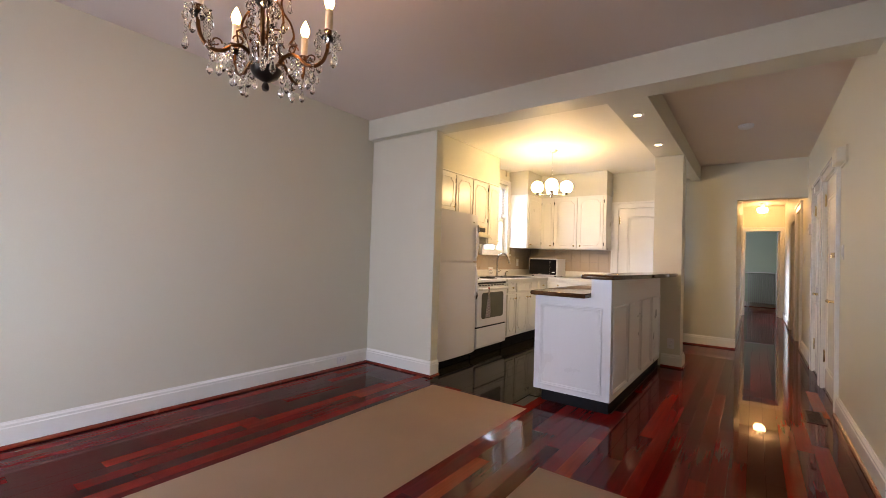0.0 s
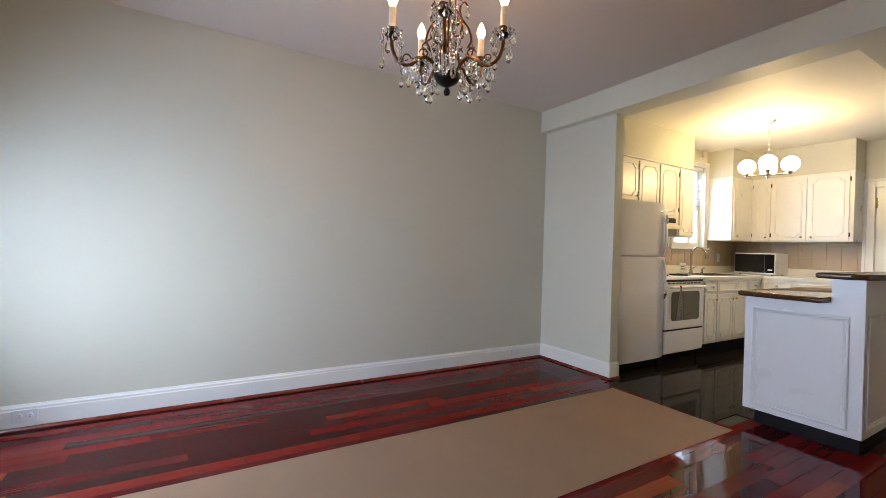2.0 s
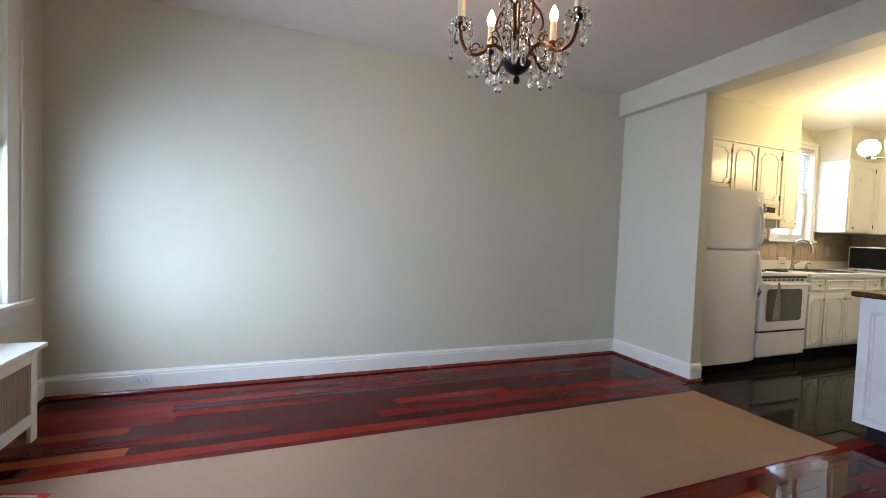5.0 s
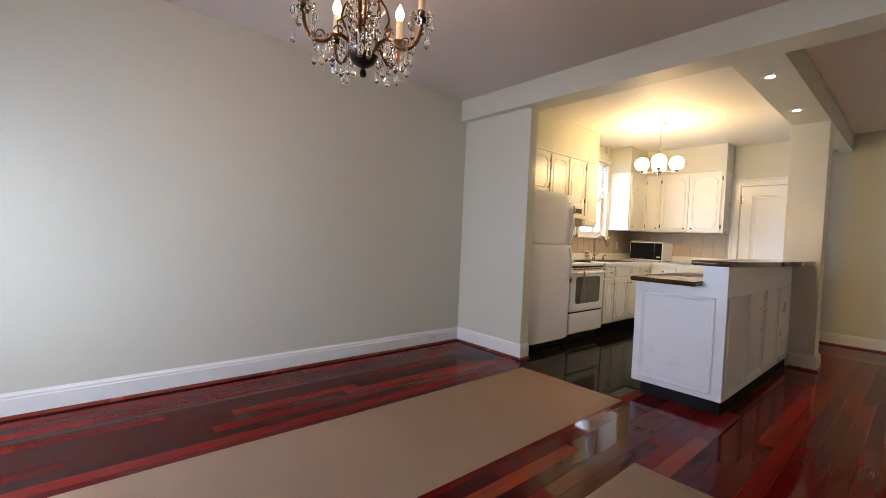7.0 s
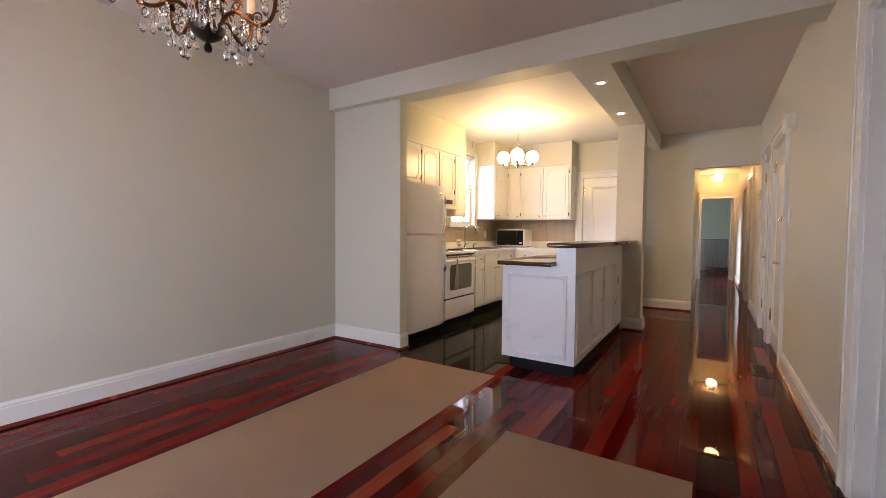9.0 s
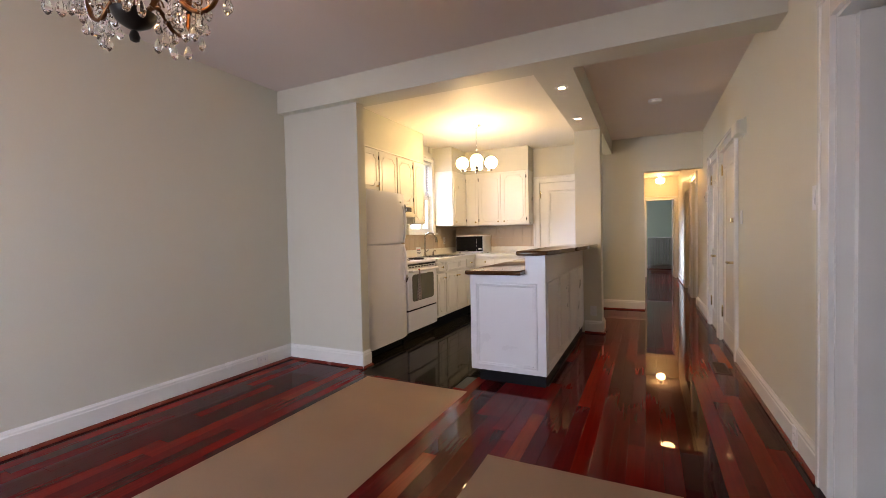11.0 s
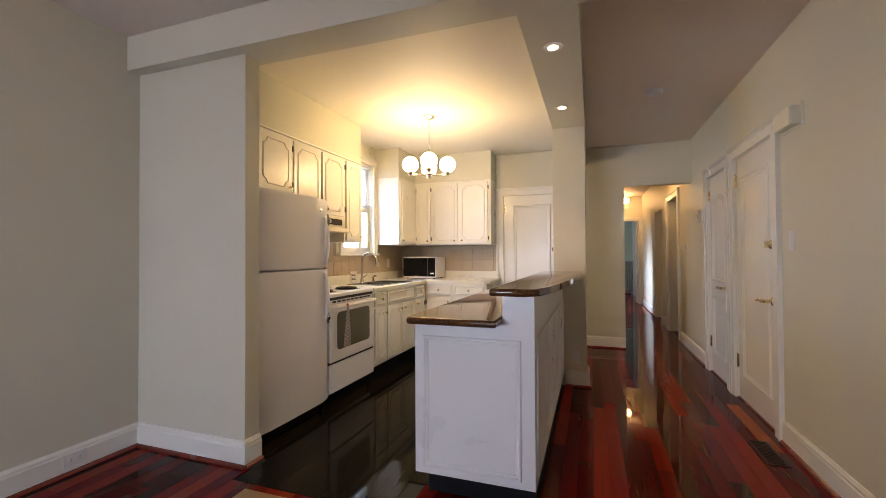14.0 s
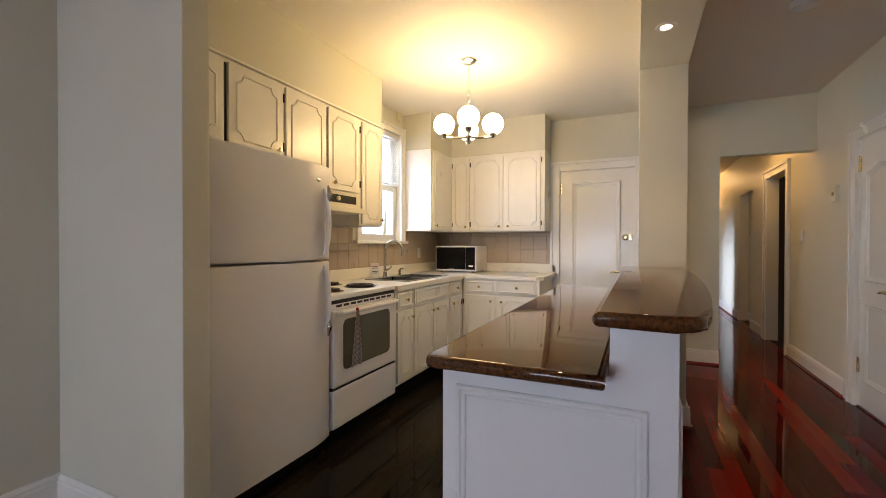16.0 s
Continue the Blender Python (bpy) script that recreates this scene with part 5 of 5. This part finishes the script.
# ---- small fittings ----
def wall_plate(name, m, w, h, label, category, kind_of):
    bm = bmesh.new()
    box(bm, -w / 2, w / 2, 0, 0.006, -h / 2, h / 2, bevel=0.002)
    bmesh.ops.transform(bm, matrix=m, verts=bm.verts)
    p = tagged(part(name, bm, white_plastic), label, category)
    if kind_of == "outlet":
        for s in (-1, 1):
            bm = bmesh.new()
            cx, cz = (s * w * 0.2, 0) if w > h else (0, s * h * 0.2)
            lathe(bm, [(0.0155, 0.0), (0.0155, 0.0022), (0.013, 0.003)], (cx, 0.006, cz), 16, Matrix.Rotation(radians(-90), 3, "X"))
            bmesh.ops.transform(bm, matrix=m, verts=bm.verts)
            f = part("socket", bm, white_plastic, p)
            bm = bmesh.new()
            for k in (-0.0055, 0.0055):
                if w > h:
                    box(bm, cx - 0.004, cx + 0.004, 0.0088, 0.0095, k - 0.001, k + 0.001)
                else:
                    box(bm, k - 0.001, k + 0.001, 0.0088, 0.0095, cz - 0.004, cz + 0.004)
            bmesh.ops.transform(bm, matrix=m, verts=bm.verts)
            part("slots", bm, dark_gap, f)
    else:
        n = kind_of
        for i in range(n):
            cx = (i - (n - 1) / 2) * 0.046
            bm = bmesh.new()
            box(bm, cx - 0.017, cx + 0.017, 0.006, 0.009, -0.034, 0.034, bevel=0.0015)
            box(bm, cx - 0.014, cx + 0.014, 0.009, 0.012, -0.030, 0.002, bevel=0.0015)
            bmesh.ops.transform(bm, matrix=m, verts=bm.verts)
            part("rocker", bm, white_plastic, p)
    return p


OUT = "white duplex outlet set in the tall baseboard"
wall_plate("wall_outlet", facing_x(XW + 0.0205, 2.94, 0.082), 0.114, 0.07, OUT, "outlet", "outlet")
wall_plate("wall_outlet", facing_x(XW + 0.0205, -0.727, 0.084), 0.114, 0.07, OUT, "outlet", "outlet")
wall_plate("wall_outlet", facing_minus_x(XE - 0.0205, 2.99, 0.078), 0.07, 0.114, OUT, "outlet", "outlet")
wall_plate("wall_outlet", facing_minus_y(-0.405, 5.43, 0.262), 0.07, 0.114, "white duplex outlet low on the column", "outlet", "outlet")
wall_plate("wall_outlet", facing_x(KX + 0.0105, 6.46, 1.10), 0.07, 0.114, "white duplex outlet on the beige tiles", "outlet", "outlet")
wall_plate("light_switch", facing_minus_x(XE, 2.755, 1.31), 0.116, 0.116, "white double rocker switch on the pale wall", "switch", 2)
wall_plate("light_switch", facing_minus_x(XE, 4.50, 1.276), 0.07, 0.114, "white switch beside the entrance door", "switch", 1)
wall_plate("light_switch", facing_minus_x(XE, 7.55, 1.28), 0.07, 0.114, "white switch at the mouth of the hall", "switch", 1)
bm = boxes((XE - 0.032, XE, 6.715, 6.80, 1.55, 1.68), bevel=0.006)
th = tagged(part("thermostat", bm, cream_plastic), "small cream thermostat beside the closet door", "thermostat")
part("dial_slot", boxes((XE - 0.034, XE - 0.031, 6.735, 6.78, 1.60, 1.63), bevel=0.001), steel, th)
cm = thing("door_chime", (XE, 4.44, 1.95), "cream plastic door chime box above the entrance door trim", "door chime")
part("cover", boxes((XE - 0.065, XE - 0.001, 4.34, 4.57, 1.945, 2.055), bevel=0.014), cream_plastic, cm)
part("back_plate", boxes((XE - 0.014, XE, 4.325, 4.585, 1.935, 2.068), bevel=0.003), cream_plastic, cm)
bm = boxes((KX + 0.0005, KX + 0.025, 5.985, 6.055, 2.45, 2.545), bevel=0.004)
tagged(part("door_contact", bm, cream_plastic), "small cream box on the wall above the kitchen window", "wall box")
sm = thing("smoke_detector", (0.25, 5.35, CEIL), "round white smoke detector on the ceiling", "smoke detector")
bm = bmesh.new()
lathe(bm, [(0.068, 0), (0.068, -0.010), (0.060, -0.028), (0.040, -0.036), (0.01, -0.038)], (0.25, 5.35, CEIL), 28)
smooth(part("cover", bm, white_plastic, sm))
bm = bmesh.new()
lathe(bm, [(0.062, -0.012), (0.0655, -0.013), (0.0655, -0.016), (0.062, -0.017)], (0.25, 5.35, CEIL), 28)
part("vent_ring", bm, dark_gap, sm)
for y, x in ((3.833, -0.458), (4.863, -0.474)):
    pl = thing("recessed_light", (x, y, 2.372), "lit recessed spot lamp in the soffit", "recessed lamp", "recessed lamps in the soffit")
    bm = bmesh.new()
    lathe(bm, [(0.026, 0.0), (0.030, -0.007), (0.050, -0.005), (0.053, 0.0)], (x, y, 2.3715), 24)
    smooth(part("trim_ring", bm, white_plastic, pl))
    bm = bmesh.new()
    lathe(bm, [(0.025, -0.001), (0.024, -0.003), (0.015, -0.004)], (x, y, 2.3715), 20)
    part("lamp", bm, pot_glow, pl, "glowing lamp")
    spot = bpy.data.lights.new("recessed_lamp_beam", "SPOT")
    spot.energy, spot.color, spot.spot_size, spot.spot_blend, spot.shadow_soft_size = SPOT_W, (1.0, 0.74, 0.42), radians(84), 0.7, 0.025
    new("recessed_lamp_beam", spot).matrix_world = look((x, y, 2.355), (x, y + 0.001, 0.0))
vent = thing("floor_vent", (0.72, 4.45, 0), "dark metal floor register beside the wall", "floor vent")
part("vent_frame", boxes((0.665, 0.68, 4.28, 4.62, 0.0005, 0.005), (0.765, 0.78, 4.28, 4.62, 0.0005, 0.005), (0.68, 0.765, 4.28, 4.295, 0.0005, 0.005), (0.68, 0.765, 4.605, 4.62, 0.0005, 0.005), bevel=0.001), vent_brown, vent)
part("vent_well", boxes((0.68, 0.765, 4.295, 4.605, 0.0004, 0.0012)), dark_gap, vent)
for i in range(14):
    y = 4.305 + i * 0.0215
    part("louvre", boxes((0.68, 0.765, y, y + 0.007, 0.0012, 0.004)), vent_brown, vent)

# ---- radiator cover under the window ----
rc = thing("radiator_cover", (-1.8, -1.15, 0), "white wooden radiator cover with woven mesh front", "radiator cover")
RX0, RX1, RYF = -2.42, -1.05, -1.045
part("top", boxes((RX0 - 0.03, RX1 + 0.03, YS + 0.022, RYF + 0.03, 0.472, 0.497), bevel=0.005), white_trim, rc)
part("side_panel", boxes((RX0, RX0 + 0.02, YS + 0.04, RYF - 0.02, 0.09, 0.472), bevel=0.002), white_trim, rc)
part("side_panel", boxes((RX1 - 0.02, RX1, YS + 0.04, RYF - 0.02, 0.09, 0.472), bevel=0.002), white_trim, rc)
for a in (RX0, RX1 - 0.06):
    part("leg", boxes((a, a + 0.06, RYF - 0.02, RYF, 0.001, 0.472), bevel=0.003), white_trim, rc)
part("rail", boxes((RX0 + 0.06, RX1 - 0.06, RYF - 0.02, RYF, 0.41, 0.472), bevel=0.003), white_trim, rc)
part("rail", boxes((RX0 + 0.06, RX1 - 0.06, RYF - 0.02, RYF, 0.09, 0.15), bevel=0.003), white_trim, rc)
bm = bmesh.new()
for i in range(27):
    z = 0.152 + i * 0.0097
    box(bm, RX0 + 0.06, RX1 - 0.06, RYF - 0.015, RYF - 0.010, z, z + 0.0048)
for i in range(64):
    x = RX0 + 0.064 + i * 0.0196
    box(bm, x, x + 0.006, RYF - 0.012, RYF - 0.008, 0.15, 0.41)
tagged(part("mesh_screen", bm, cane_mesh, rc, "woven mesh screen"), kind="stuff")
part("backing", boxes((RX0 + 0.03, RX1 - 0.03, RYF - 0.05, RYF - 0.045, 0.10, 0.47)), dark_gap, rc)

# ---- hall and bedroom beyond ----
for y in (8.15, 12.0):
    hl = thing("hall_light", (0.46, y, CEIL), "small lit glass ceiling lamp in the hall", "ceiling lamp", "hall ceiling lamps")
    bm = bmesh.new()
    lathe(bm, [(0.06, 0), (0.06, -0.012), (0.045, -0.05), (0.04, -0.10)], (0.46, y, CEIL), 20)
    smooth(part("holder", bm, white_plastic, hl))
    bm = bmesh.new()
    lathe(bm, [(0.05, -0.09), (0.095, -0.10), (0.10, -0.15), (0.085, -0.20), (0.03, -0.215)], (0.46, y, CEIL), 20)
    smooth(part("shade", bm, hall_glow, hl, "lit glass shade"), 180)
rad = thing("radiator", (0.53, 15.15, 0), "old cream cast-iron column radiator by the bedroom wall", "radiator")
me = None
for i in range(15):
    x = 0.20 + i * 0.047
    if me is None:
        bm = bmesh.new()
        for y in (-0.05, 0.0, 0.05):
            tube(bm, [(0, y, 0.16), (0, y, 0.93)], 0.016, 8)
        tube(bm, [(0, -0.05, 0.93), (0, -0.03, 0.965), (0, 0.03, 0.965), (0, 0.05, 0.93)], 0.017, 8)
        tube(bm, [(0, -0.05, 0.16), (0, -0.03, 0.125), (0, 0.03, 0.125), (0, 0.05, 0.16)], 0.017, 8)
        me = mesh_of("column", bm, radiator_white)
    shared("column", me, rad, Matrix.Translation((x, 15.15, 0)))
for x in (0.20, 0.858):
    part("foot", boxes((x - 0.018, x + 0.018, 15.09, 15.21, 0.0005, 0.125), bevel=0.006), radiator_white, rad)
tagged(part("radiator_shelf", boxes((0.12, XE - 0.005, 15.06, 15.298, 0.985, 1.01), bevel=0.003), white_trim), "narrow white shelf board above the bedroom radiator", "shelf")
part("pipe", tube(bmesh.new(), [(0.15, 15.15, 0.001), (0.15, 15.15, 0.15), (0.20, 15.15, 0.15)], 0.012, 8), radiator_white, rad)

# ---- floors: planks last ----
floor = tagged(part("floor", boxes((XW, XE, YS, 3.17, -0.013, -0.0095), (-0.52, XE, 3.17, YH, -0.013, -0.0095), (XW, -2.1, 3.17, 3.30, -0.013, -0.0095), (-0.02, XE, YH, 12.6, -0.013, -0.0095), (-1.2, XE, 12.6, 15.3, -0.013, -0.0095), (XE, XE + 1.3, 7.97, 8.9, -0.013, -0.0095), (XE, XE + 1.33, 1.0, 2.63, -0.013, -0.002), (-2.0, -0.02, 10.1, 11.95, -0.013, -0.0095)), dark_gap), "glossy red-brown cherry plank floor", "floor", kind="structure")


def plank_mesh(name, w, L, mat):
    bm = bmesh.new()
    t, c = 0.009, 0.0006
    low = [bm.verts.new(p) for p in ((0, 0, -t), (w, 0, -t), (w, L, -t), (0, L, -t))]
    mid = [bm.verts.new(p) for p in ((0, 0, -c), (w, 0, -c), (w, L, -c), (0, L, -c))]
    top = [bm.verts.new(p) for p in ((c, c, 0), (w - c, c, 0), (w - c, L - c, 0), (c, L - c, 0))]
    for a, b in ((low, mid), (mid, top)):
        for i in range(4):
            bm.faces.new((a[i], a[(i + 1) % 4], b[(i + 1) % 4], b[i]))
    bm.faces.new(top)
    return mesh_of(name, bm, mat)


PW = 0.0832
LENGTHS = (0.62, 0.85, 1.05, 1.28, 1.5, 1.75)
planks = {L: plank_mesh("plank", PW - 0.0003, L - 0.0003, cherry_floor) for L in LENGTHS}
rng = random.Random(11)
tilt_rng = random.Random(29)


def lay(parent, x, y0, y1, meshes, lengths, w):
    y = y0 - rng.random() * 0.5
    while y < y1 - 0.02:
        L = rng.choice(lengths)
        a, b = max(y, y0), min(y + L, y1)
        if y1 - b < 0.12:
            b = y1
        if b - a > 0.03:
            shared("plank", meshes[L], parent, Matrix.Translation((x, a, 0)) @ Matrix.Rotation(tilt_rng.uniform(-0.003, 0.003), 4, "Y") @ Matrix.Rotation(tilt_rng.uniform(-0.0004, 0.0004), 4, "X") @ Matrix.Diagonal((1, (b - a) / L, 1, 1)))
        y = y + L if b < y1 else y1


n = int((XE - XW) / PW) + 1
far = bmesh.new()
for i in range(n):
    x = XW + i * PW
    if x < -0.53:
        lay(floor, x, YS, 3.30 if x < -2.16 else (3.168 if x + PW < -1.09 else 3.46), planks, LENGTHS, PW)
    else:
        lay(floor, x, YS, YH, planks, LENGTHS, PW)
c = 0.0006
for i in range(int((XE + 2.1) / PW) + 1):
    x = -2.0 + i * PW
    y = YH
    while y < 15.3:
        L = rng.choice(LENGTHS)
        b = min(y + L, 15.3)
        keep = (x > -0.02) or (10.1 < y and b < 11.95) or (y > 12.6)
        if keep and x + PW < XE + 0.05:
            v = [far.verts.new(p) for p in ((x + c, y + c, 0), (x + PW - c, y + c, 0), (x + PW - c, b - c, 0), (x + c, b - c, 0), (x, y, -c), (x + PW, y, -c), (x + PW, b, -c), (x, b, -c))]
            far.faces.new(v[:4])
            for k in range(4):
                far.faces.new((v[4 + k], v[4 + (k + 1) % 4], v[(k + 1) % 4], v[k]))
        y = b
tagged(part("far_planks", far, cherry_floor, floor, "cherry planks along the hall"), kind="stuff")

KW, KL = 0.127, (0.8, 1.2, 1.22)
kitchen_floor = tagged(part("kitchen_floor", boxes((KX, -1.09, 3.172, 3.46, -0.013, -0.0095), (KX, -0.535, 3.462, KY, -0.013, -0.0095)), dark_gap), "glossy black-brown plank floor of the kitchen", "floor", kind="structure")
kplanks = {L: plank_mesh("plank", KW - 0.0003, L - 0.0003, dark_floor) for L in KL}
for i in range(int((-0.535 - KX) / KW) + 1):
    x = KX + i * KW
    lay(kitchen_floor, min(x, -0.535 - KW), 3.42 if x < -2.2 else (3.172 if x + KW < -1.09 else 3.464), KY, kplanks, KL, KW)
